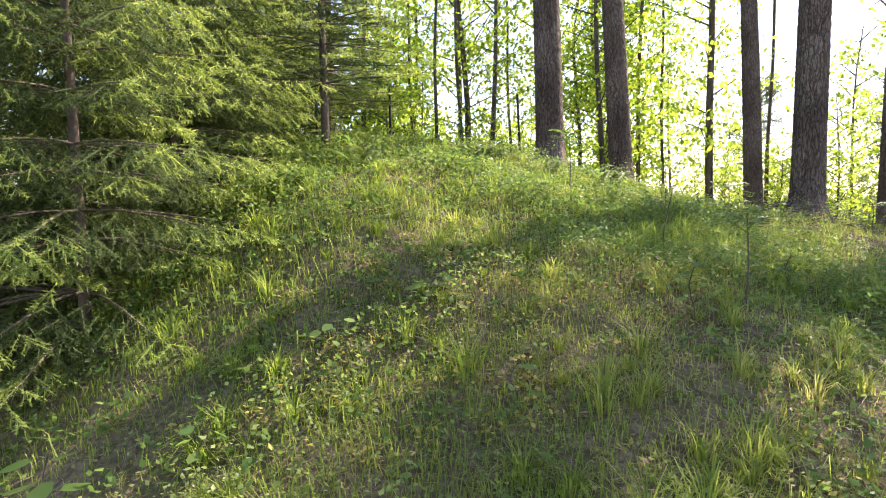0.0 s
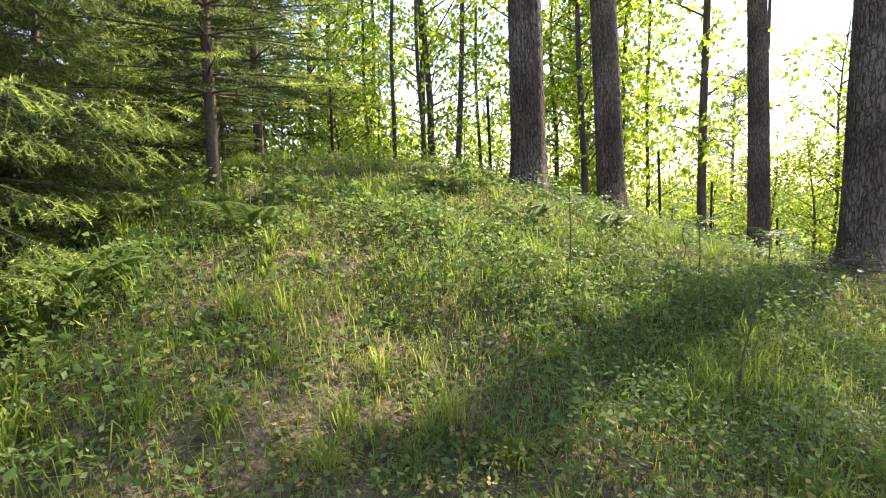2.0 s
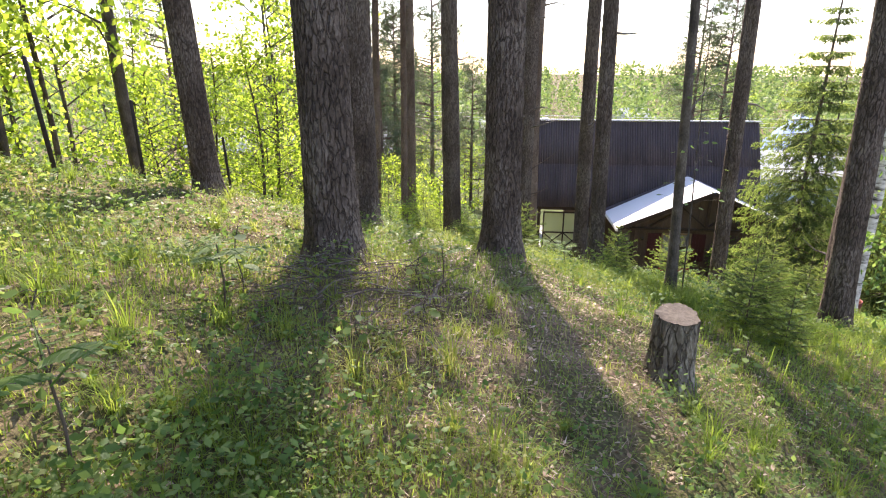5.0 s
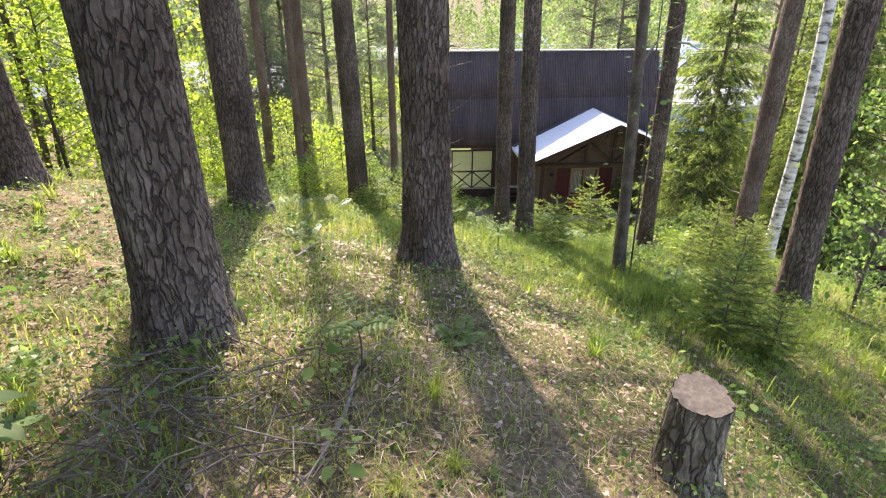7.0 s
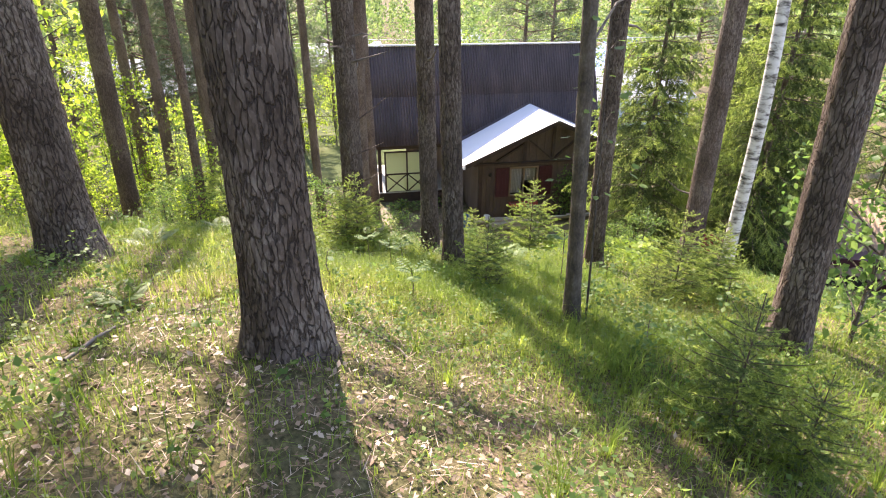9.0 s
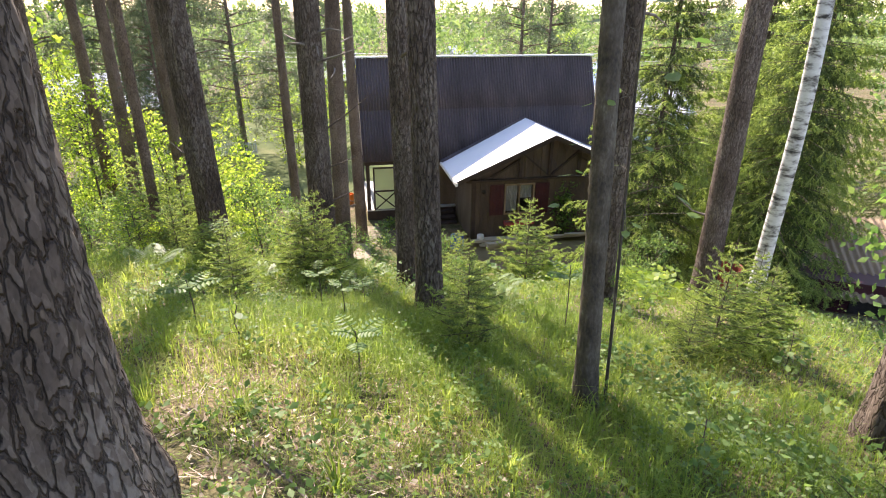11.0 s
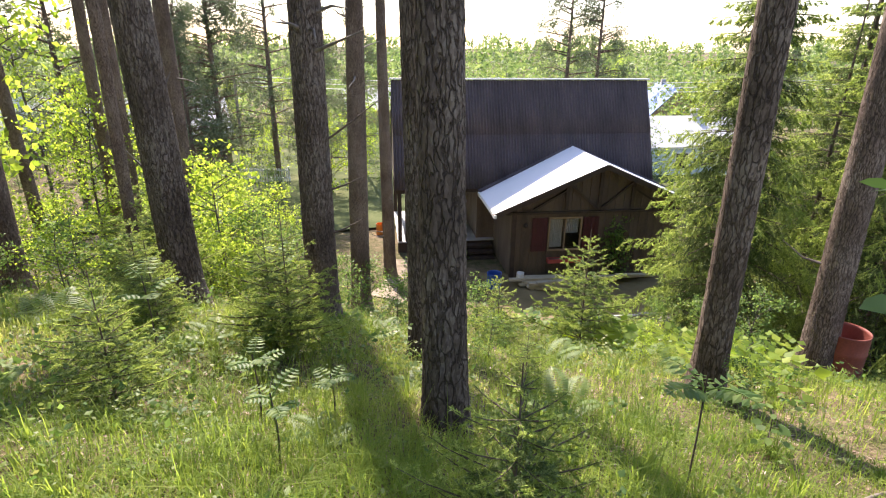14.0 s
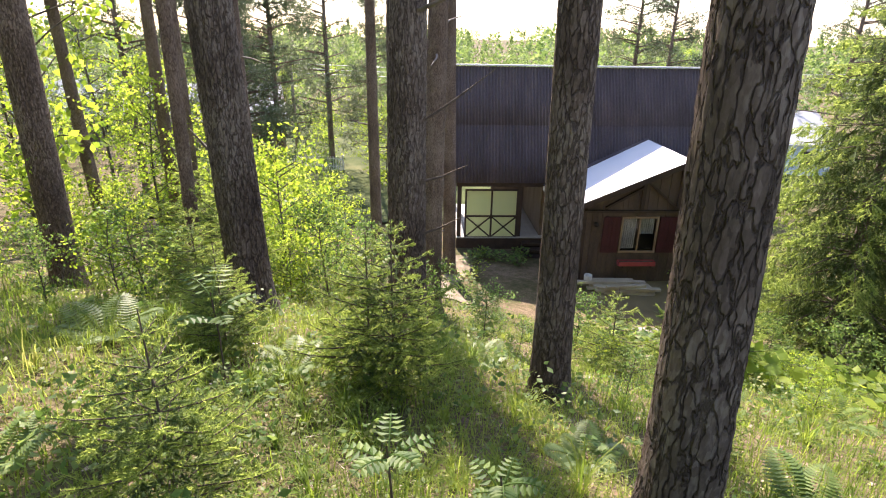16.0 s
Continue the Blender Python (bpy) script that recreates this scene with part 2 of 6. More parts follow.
M_RUST = surface("rusty_red_steel", [(0.3, (0.13, 0.035, 0.025)), (0.6, (0.24, 0.065, 0.045)), (0.85, (0.33, 0.14, 0.09))], 3, rough=0.6, metal=0.2, bump=0.2)
M_BLUE = surface("blue_plastic", [(0.3, (0.015, 0.06, 0.26)), (0.8, (0.03, 0.11, 0.38))], 3, rough=0.4, bump=0.05, spec=0.5)
M_ORANGE = surface("orange_plastic", [(0.3, (0.6, 0.16, 0.02)), (0.8, (0.75, 0.25, 0.04))], 3, rough=0.4, bump=0.05)
M_IRON = surface("dark_iron", [(0.3, (0.025, 0.022, 0.02)), (0.8, (0.075, 0.06, 0.05))], 12, rough=0.7, metal=0.4)
M_CONCRETE = surface("grey_concrete", [(0.3, (0.33, 0.32, 0.30)), (0.8, (0.52, 0.50, 0.47))], 3, rough=0.9)
M_STONE = surface("granite_boulder", [(0.3, (0.22, 0.20, 0.18)), (0.8, (0.46, 0.42, 0.38))], 5, rough=0.9, bump=0.5)
M_BLUE_ROOF = surface("blue_roof_sheet", [(0.3, (0.05, 0.12, 0.32)), (0.8, (0.09, 0.19, 0.45))], 1, rough=0.45)
M_PALE_BLUE = surface("pale_blue_wall", [(0.3, (0.42, 0.52, 0.60)), (0.8, (0.56, 0.64, 0.70))], 1, rough=0.7)
M_GREY_ROOF = surface("light_grey_roof", [(0.3, (0.42, 0.43, 0.45)), (0.8, (0.62, 0.63, 0.64))], 1, rough=0.5)
M_TAN = surface("tan_log_wall", [(0.3, (0.20, 0.13, 0.075)), (0.8, (0.34, 0.24, 0.15))], 2, (0.2, 1, 1), rough=0.7)
M_CURTAIN = surface("net_curtain", [(0.3, (0.30, 0.29, 0.27)), (0.8, (0.45, 0.44, 0.42))], 12, (6, 1, 1), rough=0.9)
M_FROST = foliage("frosted_sheet", [(0, (0.50, 0.54, 0.36)), (1, (0.56, 0.60, 0.42))], 0.6, 0.35)
M_BIRCH, nd, ln = nodes_of("birch_bark")
b = nd["Principled BSDF"]
n1 = tex(nd, ln, "noise", 6.0, (0.9, 0.9, 2.6), 6.0)
n2 = tex(nd, ln, "noise", 30.0, (1, 1, 3.0), 3.0)
mm = nd.new("ShaderNodeMath")
mm.operation = "MULTIPLY_ADD"
mm.inputs[1].default_value = 0.3
ln.new(n2.outputs[0], mm.inputs[0])
ln.new(n1.outputs[0], mm.inputs[2])
r = ramp(nd, [(0.47, (0.035, 0.03, 0.028)), (0.55, (0.26, 0.24, 0.22)), (0.66, (0.60, 0.58, 0.55)), (0.9, (0.74, 0.72, 0.69))])
ln.new(mm.outputs[0], r.inputs[0])
ln.new(r.outputs[0], b.inputs["Base Color"])
b.inputs["Roughness"].default_value = 0.7
M_GLASS, nd, ln = nodes_of("window_glass")
b = nd["Principled BSDF"]
b.inputs["Base Color"].default_value = (0.9, 0.93, 0.92, 1)
b.inputs["Transmission Weight"].default_value, b.inputs["Roughness"].default_value, b.inputs["IOR"].default_value = 1.0, 0.03, 1.3


# ---- mesh helpers ----
def link_mesh(name, me, mat, parent=None, label=""):
    if mat:
        me.materials.append(mat)
    ob = new(name, me)
    if parent:
        ob.parent = parent
    if label:
        ob["label"] = label
    return ob


def part(name, bm, material, parent, label="", smooth=False):
    me = bpy.data.meshes.new(name)
    bmesh.ops.recalc_face_normals(bm, faces=bm.faces)
    bm.to_mesh(me)
    bm.free()
    if smooth:
        me.shade_smooth()
    return link_mesh(name, me, material, parent, label)


def soup_data(name, P, faces, smooth=False):
    """A mesh of many alike small pieces: P holds each piece's corners (n, k, 3), faces the corners of a piece's faces."""
    n, k = P.shape[:2]
    tot = np.array([len(f) for f in faces])
    flat = np.concatenate([np.array(f) for f in faces])
    idx = (flat[None, :] + (np.arange(n) * k)[:, None]).ravel().astype(np.int32)
    totals = np.tile(tot, n).astype(np.int32)
    starts = np.concatenate([[0], np.cumsum(totals)[:-1]]).astype(np.int32)
    me = bpy.data.meshes.new(name)
    me.vertices.add(n * k)
    me.vertices.foreach_set("co", np.ascontiguousarray(P, dtype=np.float32).ravel())
    me.loops.add(len(idx))
    me.loops.foreach_set("vertex_index", idx)
    me.polygons.add(len(totals))
    me.polygons.foreach_set("loop_start", starts)
    me.update(calc_edges=True)
    me.validate()
    if smooth:
        me.shade_smooth()
    return me


def box(bm, x0, x1, y0, y1, z0, z1, m=None):
    vs = [bm.verts.new((x, y, z)) for x in (x0, x1) for y in (y0, y1) for z in (z0, z1)]
    for f in ((0, 1, 3, 2), (4, 6, 7, 5), (0, 4, 5, 1), (2, 3, 7, 6), (0, 2, 6, 4), (1, 5, 7, 3)):
        bm.faces.new([vs[i] for i in f])
    if m is not None:
        bmesh.ops.transform(bm, matrix=m, verts=vs)
    return vs


def beam(bm, a, b, w, d):
    """A squared timber from a to b."""
    a, b = Vector(a), Vector(b)
    m = look(a, b)
    length = (b - a).length
    box(bm, -w / 2, w / 2, -d / 2, d / 2, -length, 0, m)


def tube_arrays(points, radii, seg=8):
    """Rings round a bent line, as arrays of corners and faces."""
    pts, V, F_ = [Vector(p) for p in points], [], []
    for i, p in enumerate(pts):
        d = (pts[min(i + 1, len(pts) - 1)] - pts[max(i - 1, 0)]).normalized()
        side = d.cross(Vector((0.31, 0.95, 0.07))).normalized()
        up = side.cross(d)
        for k in range(seg):
            a = 2 * math.pi * k / seg
            V.append(p + float(radii[i]) * (math.cos(a) * side + math.sin(a) * up))
    for i in range(len(pts) - 1):
        for k in range(seg):
            a, b_ = i * seg + k, i * seg + (k + 1) % seg
            F_.append((a, b_, b_ + seg, a + seg))
    return V, F_


def tubes_mesh(name, lines, seg=6):
    """Several bent, tapered sticks that grow together as one mesh."""
    V, F_ = [], []
    for pts, rad in lines:
        v, f = tube_arrays(pts, rad, seg)
        o = len(V)
        V += v
        F_ += [tuple(i + o for i in q) for q in f]
    me = bpy.data.meshes.new(name)
    me.from_pydata([tuple(v) for v in V], [], F_)
    me.shade_smooth()
    return me


def lathe(bm, profile, seg=24, centre=(0, 0, 0)):
    rings = []
    for r_, z in profile:
        rings.append([bm.verts.new((centre[0] + r_ * math.cos(2 * math.pi * k / seg), centre[1] + r_ * math.sin(2 * math.pi * k / seg), centre[2] + z)) for k in range(seg)])
    for a, b_ in zip(rings, rings[1:]):
        for k in range(seg):
            bm.faces.new((a[k], a[(k + 1) % seg], b_[(k + 1) % seg], b_[k]))
    return rings


def unit(v):
    return v / np.maximum(np.linalg.norm(v, axis=-1, keepdims=True), 1e-9)


# ---- lie of the land ----
KNOLL = [(-0.59, -0.76, -0.2), (-2.0, 1.9, 0.83), (-1.2, 2.06, 0.65), (-0.31, 2.25, 0.86), (-1.7, 2.48, 1.12), (-1.01, 3.92, 1.37), (-2.16, 4.03, 1.76),
         (-1.49, 5.37, 1.9), (-3.08, 6.1, 2.3), (0.31, 3.54, 1.1), (-0.26, 4.89, 1.59), (-0.27, 7.94, 2.14), (1.47, 8.96, 1.59), (-0.46, 10.34, 2.25),
         (2.2, 9.82, 1.43), (4.66, 11.74, 0.72), (3.05, 6.55, 1.2), (1.57, 4.67, 1.02), (2.29, 3.99, 0.86), (3.86, 3.47, 0.25), (2.67, 7.75, 1.05),
         (4.0, 4.54, 0.66), (4.94, 6.56, 0.8), (5.8, 9.55, 0.3), (-4.06, 2.51, 1.1), (-5.47, 7.41, 2.19), (2.68, 0.86, -0.09)]
SLOPE = [(7.3, 5.6, -.12), (5.05, 5.82, .5), (6.14, 5.45, .12), (4.78, 8.0, .62), (6.2, 7.7, .32), (7.3, 6.44, -.14), (7.54, 8.25, -.26), (8.54, 8.74, -.82),
         (10, 9.3, -1.2), (8.8, 7.35, -.66), (9.93, 10.9, -1.35), (10.2, 6.2, -1.15), (10.8, 8.48, -1.6), (6.6, 4.2, .05), (9.7, 14.9, -1.95), (13.1, 11.2, -3.0),
         (17.5, 13.6, -5.1), (17.2, 7.9, -4.5), (12.8, 4.2, -1.9), (15.3, 4.6, -3.2), (19, 5.9, -5.2), (6, 0, -.6), (12, 0, -2.2)]
YARD = [(24, 14, -7.05), (21.5, 11.5, -6.9), (24, 9, -6.98), (20.5, 16.5, -6.5), (30, 18, -7.1), (33, 8, -7.1), (16, 20, -5), (25, 28, -7.2), (25, 0, -6.2),
        (-8, 12, 1.5), (0, 16, .8), (-8, 0, -.3), (-2, -6, -2)]
C = np.array(KNOLL + SLOPE + YARD, float)


def kernel(a):
    q = ((a[:, None, :] - C[None, :, :2]) ** 2).sum(-1)
    return 0.5 * q * np.log(q + 1e-9)


nc = len(C)
A = np.zeros((nc + 3, nc + 3))
A[:nc, :nc] = kernel(C[:, :2]) + np.eye(nc) * 0.6
A[:nc, nc], A[:nc, nc + 1:] = 1, C[:, :2]
A[nc:, :nc] = A[:nc, nc:].T
WEIGHT = np.linalg.solve(A, np.r_[C[:, 2], 0, 0, 0])


def ground(x, y):
    """Height of the ground at arrays x, y."""
    x, y = np.atleast_1d(np.asarray(x, float)), np.atleast_1d(np.asarray(y, float))
    p = np.stack([x.ravel(), y.ravel()], 1)
    h = np.concatenate([kernel(q) @ WEIGHT[:nc] + WEIGHT[nc] + q @ WEIGHT[nc + 1:] for q in np.array_split(p, max(1, len(p) // 4000))])
    d = np.hypot(p[:, 0] - 14, p[:, 1] - 10)
    far = -7.2 - np.clip((p[:, 0] * 0.75 + p[:, 1] * 0.66 - 45) * 0.055, 0, 9) + 6 * np.clip(-(p[:, 0] * 0.75 + p[:, 1] * 0.66) / 12, 0, 1)
    w = np.clip((d - 17) / 12, 0, 1)
    w = w * w * (3 - 2 * w)
    h = np.clip(h, -8, 3) * (1 - w) + far * w
    q = p * 1.0
    bumps = 0.045 * np.sin(q[:, 0] * 3.1 + 1.3 * np.sin(q[:, 1] * 2.3)) * np.sin(q[:, 1] * 2.7 + 1.1 * np.sin(q[:, 0] * 1.9)) + 0.022 * np.sin(q[:, 0] * 6.3 + 2 * np.sin(q[:, 1] * 5.1)) * np.sin(q[:, 1] * 7.7)
    flat = np.clip(1 - (h + 6.2) / -0.5, 0, 1)
    return (h + bumps * np.where(d < 40, flat, 0)).reshape(x.shape)


def gz(x, y):
    return float(ground(x, y)[0])


def graded(lo, hi, step, reach):
    core = np.arange(lo, hi + 1e-6, step)
    out, s, v = [], step, 0.0
    while v < reach:
        s *= 1.22
        v += s
        out.append(v)
    return np.concatenate([lo - np.array(out[::-1]), core, hi + np.array(out)])


gx, gy = graded(-5.0, 19.0, 0.11, 1500), graded(-1.5, 15.0, 0.11, 1500)
GX, GY = np.meshgrid(gx, gy, indexing="ij")
GZ = ground(GX, GY)
nx, ny = GX.shape
me = bpy.data.meshes.new("ground")
ii = np.arange(nx * ny).reshape(nx, ny)
quads = np.stack([ii[:-1, :-1], ii[1:, :-1], ii[1:, 1:], ii[:-1, 1:]], -1).reshape(-1, 4)
me.vertices.add(nx * ny)
me.vertices.foreach_set("co", np.stack([GX, GY, GZ], -1).astype(np.float32).ravel())
me.loops.add(quads.size)
me.loops.foreach_set("vertex_index", quads.astype(np.int32).ravel())
me.polygons.add(len(quads))
me.polygons.foreach_set("loop_start", np.arange(0, quads.size, 4, dtype=np.int32))
me.update(calc_edges=True)
me.shade_smooth()
tagged(link_mesh("ground", me, M_GROUND), "mossy forest slope with grass and dry leaf litter", "ground", kind="structure")


# ---- trees ----
def bark_trunk(name, dia, height, lean, seg=64, fine_to=6.5, step=0.05, relief=0.010, cell=0.046):
    """A pine trunk: flared foot, taper, and bark broken into long plates by upright fissures."""
    zs = np.concatenate([np.arange(-0.25, fine_to, step), np.linspace(fine_to, height, 24)])
    th = np.linspace(0, 2 * np.pi, seg, endpoint=False)
    Z, T = np.meshgrid(zs, th, indexing="ij")
    R = dia / 2 * (1 - 0.62 * np.clip(Z / height, 0, 1)) * (1 + 0.34 * np.exp(-np.clip(Z, 0, None) / 0.22))
    lob = 3 + int(rng.integers(0, 3))
    R = R * (1 + (0.03 + 0.08 * np.exp(-np.clip(Z, 0, None) / 0.3)) * np.sin(lob * T + rng.uniform(0, 6)) + 0.02 * np.sin(2 * T + Z * 0.9))
    ncell = max(8, int(round(np.pi * dia / cell)))
    wig = 0.32 * np.sin(Z * 19 + 5 * T) + 0.22 * np.sin(Z * 37 - 9 * T + 1.7) + 0.3 * np.sin(Z * 4.1)
    cu, cv = T / (2 * np.pi) * ncell + wig, Z / (cell * 3.0) + 0.3 * np.sin(7 * T + Z * 3)
    jit = rng.uniform(0.08, 0.92, (ncell, 400, 2))
    iu, iv = np.floor(cu).astype(int), np.floor(cv).astype(int)
    f1, f2 = np.full(Z.shape, 9.0), np.full(Z.shape, 9.0)
    for a in (-1, 0, 1):
        for b_ in (-1, 0, 1):
            j = jit[(iu + a) % ncell, (iv + b_) % 400]
            d = np.hypot(iu + a + j[..., 0] - cu, iv + b_ + j[..., 1] - cv)
            f2 = np.minimum(f2, np.maximum(d, f1))
            f1 = np.minimum(f1, d)
    crack = np.clip((f2 - f1) / 0.3, 0, 1) ** 0.7
    fade = np.clip(1.25 - Z / 9.0, 0.1, 1)
    R = R + relief * fade * (crack - 0.8) + rng.normal(0, 0.0016, R.shape)
    bend = 0.02 * np.sin(Z * 0.45 + rng.uniform(0, 6)) * np.clip(Z / 4, 0, 1)
    X, Y = R * np.cos(T) + lean[0] * Z + bend, R * np.sin(T) + lean[1] * Z
    n, k = Z.shape
    idx = np.arange(n * k).reshape(n, k)
    quads = np.stack([idx[:-1], np.roll(idx[:-1], -1, 1), np.roll(idx[1:], -1, 1), idx[1:]], -1).reshape(-1, 4)
    me = bpy.data.meshes.new(name)
    me.vertices.add(n * k)
    me.vertices.foreach_set("co", np.stack([X, Y, Z], -1).astype(np.float32).ravel())
    me.loops.add(quads.size)
    me.loops.foreach_set("vertex_index", quads.astype(np.int32).ravel())
    me.polygons.add(len(quads))
    me.polygons.foreach_set("loop_start", np.arange(0, quads.size, 4, dtype=np.int32))
    me.update(calc_edges=True)
    me.shade_smooth()
    return me


def needles(P, D, L, per_m, length, width, spread=0.8):
    """Single needles set round twigs that start at P, run along D and are L long."""
    n = np.maximum(2, (L * per_m).astype(int))
    i = np.repeat(np.arange(len(L)), n)
    s = rng.uniform(0, 1, len(i))
    base = P[i] + D[i] * (L[i] * s)[:, None]
    rad = rng.normal(0, 1, (len(i), 3))
    rad = unit(rad - (rad * D[i]).sum(1)[:, None] * D[i])
    way = unit(D[i] * (1 - spread * 0.6) + rad * spread)
    side = unit(np.cross(way, rng.normal(0, 1, (len(i), 3)))) * (width / 2)
    ln_ = length * rng.uniform(0.7, 1.15, len(i))[:, None]
    return np.stack([base - side, base + side, base + way * ln_], 1)


def pine_crown(height, r, n=150, low=0.55):
    """Branches and sprays of needles of a pine's crown, with gaps between the tufts."""
    lines, P, D = [], [], []
    for k in range(n // 6):
        z = height * (low + (1 - low) * (k + rng.uniform(0, 1)) / (n / 6))
        a = rng.uniform(0, 2 * np.pi)
        reach = r * (1.05 - 0.75 * ((z / height - low) / (1 - low)) ** 1.5) * rng.uniform(0.6, 1.1)
        tip = Vector((math.cos(a) * reach, math.sin(a) * reach, z + rng.uniform(-0.2, 0.5)))
        mid = Vector((tip.x * 0.5, tip.y * 0.5, z + rng.uniform(-0.05, 0.25)))
        lines.append(([(0, 0, z - 0.1), mid, tip], [0.045, 0.03, 0.008]))
        for q in range(6):
            f = rng.uniform(0.45, 1.05)
            P.append(np.array(tip) * f + np.array([0, 0, z * (1 - f)]) + rng.normal(0, 0.16, 3) * reach * 0.5)
    P = np.array(P)
    i = np.repeat(np.arange(len(P)), 9)
    PP = P[i] + rng.normal(0, 0.17, (len(i), 3))
    DD = unit(rng.normal(0, 1, (len(i), 3)) + np.array([0, 0, 0.35]))
    return lines, needles(PP, DD, rng.uniform(0.12, 0.3, len(i)), 28, 0.085, 0.013, 0.75)


crown_lines, crown_needles = pine_crown(17.0, 1.9, 72, 0.66)
CROWN_WOOD = tubes_mesh("crown_branches", crown_lines, 5)
CROWN_WOOD.materials.append(M_BARK_UP)
CROWN_NEEDLES = soup_data("crown", crown_needles, [(0, 1, 2)])
CROWN_NEEDLES.materials.append(M_PINE_NEEDLE)
# wider, fuller crown out of view, made up to dapple the ground with shade
big_lines, big_needles = pine_crown(16.5, 2.9, 210, 0.52)
BIG_WOOD = tubes_mesh("crown_branches", big_lines, 5)
BIG_WOOD.materials.append(M_BARK_UP)
BIG_NEEDLES = soup_data("crown", big_needles, [(0, 1, 2)])
BIG_NEEDLES.materials.append(M_PINE_NEEDLE)

# unseen crown set lower and denser, to throw shade on the mound
low_lines, shade_needles = pine_crown(16.5, 2.4, 290, 0.40)
LOW_WOOD = tubes_mesh("crown_branches", low_lines, 5)
LOW_WOOD.materials.append(M_BARK_UP)
LOW_NEEDLES = soup_data("crown", shade_needles, [(0, 1, 2)])
LOW_NEEDLES.materials.append(M_PINE_NEEDLE)
# bough layer above the view, added to one pine to shade the mound
side_lines, side_needles = pine_crown(8.4, 2.4, 320, 0.6)
SIDE_WOOD = tubes_mesh("shade_branches", side_lines, 5)
SIDE_WOOD.materials.append(M_BARK_UP)
SIDE_NEEDLES = soup_data("shade_needles", side_needles, [(0, 1, 2)])
SIDE_NEEDLES.materials.append(M_PINE_NEEDLE)
CROWNS = {1: (CROWN_WOOD, CROWN_NEEDLES), 2: (BIG_WOOD, BIG_NEEDLES), 3: (LOW_WOOD, LOW_NEEDLES)}


def pine(x, y, lx, ly, dia, label, seg=64, step=0.05, stubs=3, height=17.0, crown=True, mat=None, relief=0.010, shade_boughs=False):
    root = new("pine_tree")
    root.matrix_world = pose(x, y, gz(x, y))
    tagged(root, label, "tree", "pines on the slope")
    link_mesh("trunk", bark_trunk("trunk", dia, height, (lx, ly), seg, 5.0, step, relief if dia > .3 else relief * .5, .046 if dia > .3 else .034), mat or M_BARK, root)
    for k in range(stubs):
        z, a, ln_ = rng.uniform(1.6, 6.0), rng.uniform(0, 6.28), rng.uniform(0.15, 0.7)
        o = Vector((lx * z, ly * z, z))
        d = Vector((math.cos(a), math.sin(a), rng.uniform(-0.25, 0.35)))
        r0 = dia / 2 * (1 - 0.6 * z / height) - 0.02
        pts = [o + d * r0, o + d * (r0 + ln_ * 0.5) + Vector((0, 0, rng.uniform(-0.05, 0.05))), o + d * (r0 + ln_) + Vector((rng.uniform(-.08, .08), rng.uniform(-.08, .08), rng.uniform(-0.1, 0.12)))]
        link_mesh("dead_branch", tubes_mesh("dead_branch", [(pts, [0.022, 0.015, 0.005])], 6), M_DEAD, root)
    if crown:
        turn = rng.uniform(0, 360)
        for nm, data in zip(("limbs", "crown"), CROWNS[crown]):
            ob = new(nm, data)
            ob.parent = root
            ob.matrix_basis = pose(lx * 14, ly * 14, 0, 0, 0, turn)
    # invented boughs, out of view, that only cast shade by the start
    if shade_boughs:
        for nm, data in (("shade_limbs", SIDE_WOOD), ("shade_needles", SIDE_NEEDLES)):
            ob = new(nm, data)
            ob.parent = root
            ob.matrix_basis = pose(lx * 6, ly * 6, 0)
    return root


PINES = [
    # x, y, lean x, lean y, diameter, ring segments, stubs
    (0.03, 8.53, -.019, -.001, .46, 80, 0), (1.42, 9.9, -.044, .012, .42, 72, 0), (4.3, 11.2, -.03, .025, .36, 64, 0),
    (3.12, 6.78, .035, .045, .38, 150, 0), (5.98, 9.8, .056, .06, .44, 80, 0), (5.27, 6.77, .017, .028, .385, 150, 0),
    (10.40, 11.8, -.017, .010, .43, 80, 3), (14.6, 17.4, .02, .008, .42, 40, 2), (9.7, 14.4, .012, -.04, .34, 56, 2),
    (13.6, 22.2, -.009, .002, .32, 32, 1), (14.9, 20.9, -.007, -.045, .36, 36, 1), (13.99, 18.61, .016, -.024, .33, 40, 2),
    (11.5, 14.6, .02, .0, .2, 32, 1),
    (11.33, 10.47, .010, .001, .39, 72, 7), (14.9, 12.65, .035, .003, .40, 56, 3), (22.2, 16.9, .0, .012, .47, 40, 2),
    (16.5, 15.3, .0, .0, .28, 32, 1), (10.55, 8.52, -.022, .007, .28, 64, 1), (8.86, 7.38, .022, .039, .26, 120, 1),
    (11.3, 6.07, -.055, .016, .28, 64, 1), (15.6, 4.62, .0, .02, .46, 64, 1), (8.0, 4.0, -.005, .046, .30, 80, 0),
]
# crowns 2 and 3 go to pines whose shadow should reach the start
for x, y, lx, ly, dia, seg, st in PINES:
    near = seg >= 64
    pine(x, y, lx, ly, dia, "tall pine with plated grey-brown bark rooted on the slope" if near else "slender pine with reddish bark among the green saplings",
         seg, 0.035 if seg > 70 else 0.06 if near else 0.12, st, crown=3 if (x, y) == (5.98, 9.8) else 2 if (x, y) in ((11.33, 10.47), (10.40, 11.8)) else 1, mat=M_BARK if near else M_BARK_UP, relief=0.012 if near else 0.008, shade_boughs=(x, y) == (5.27, 6.77))


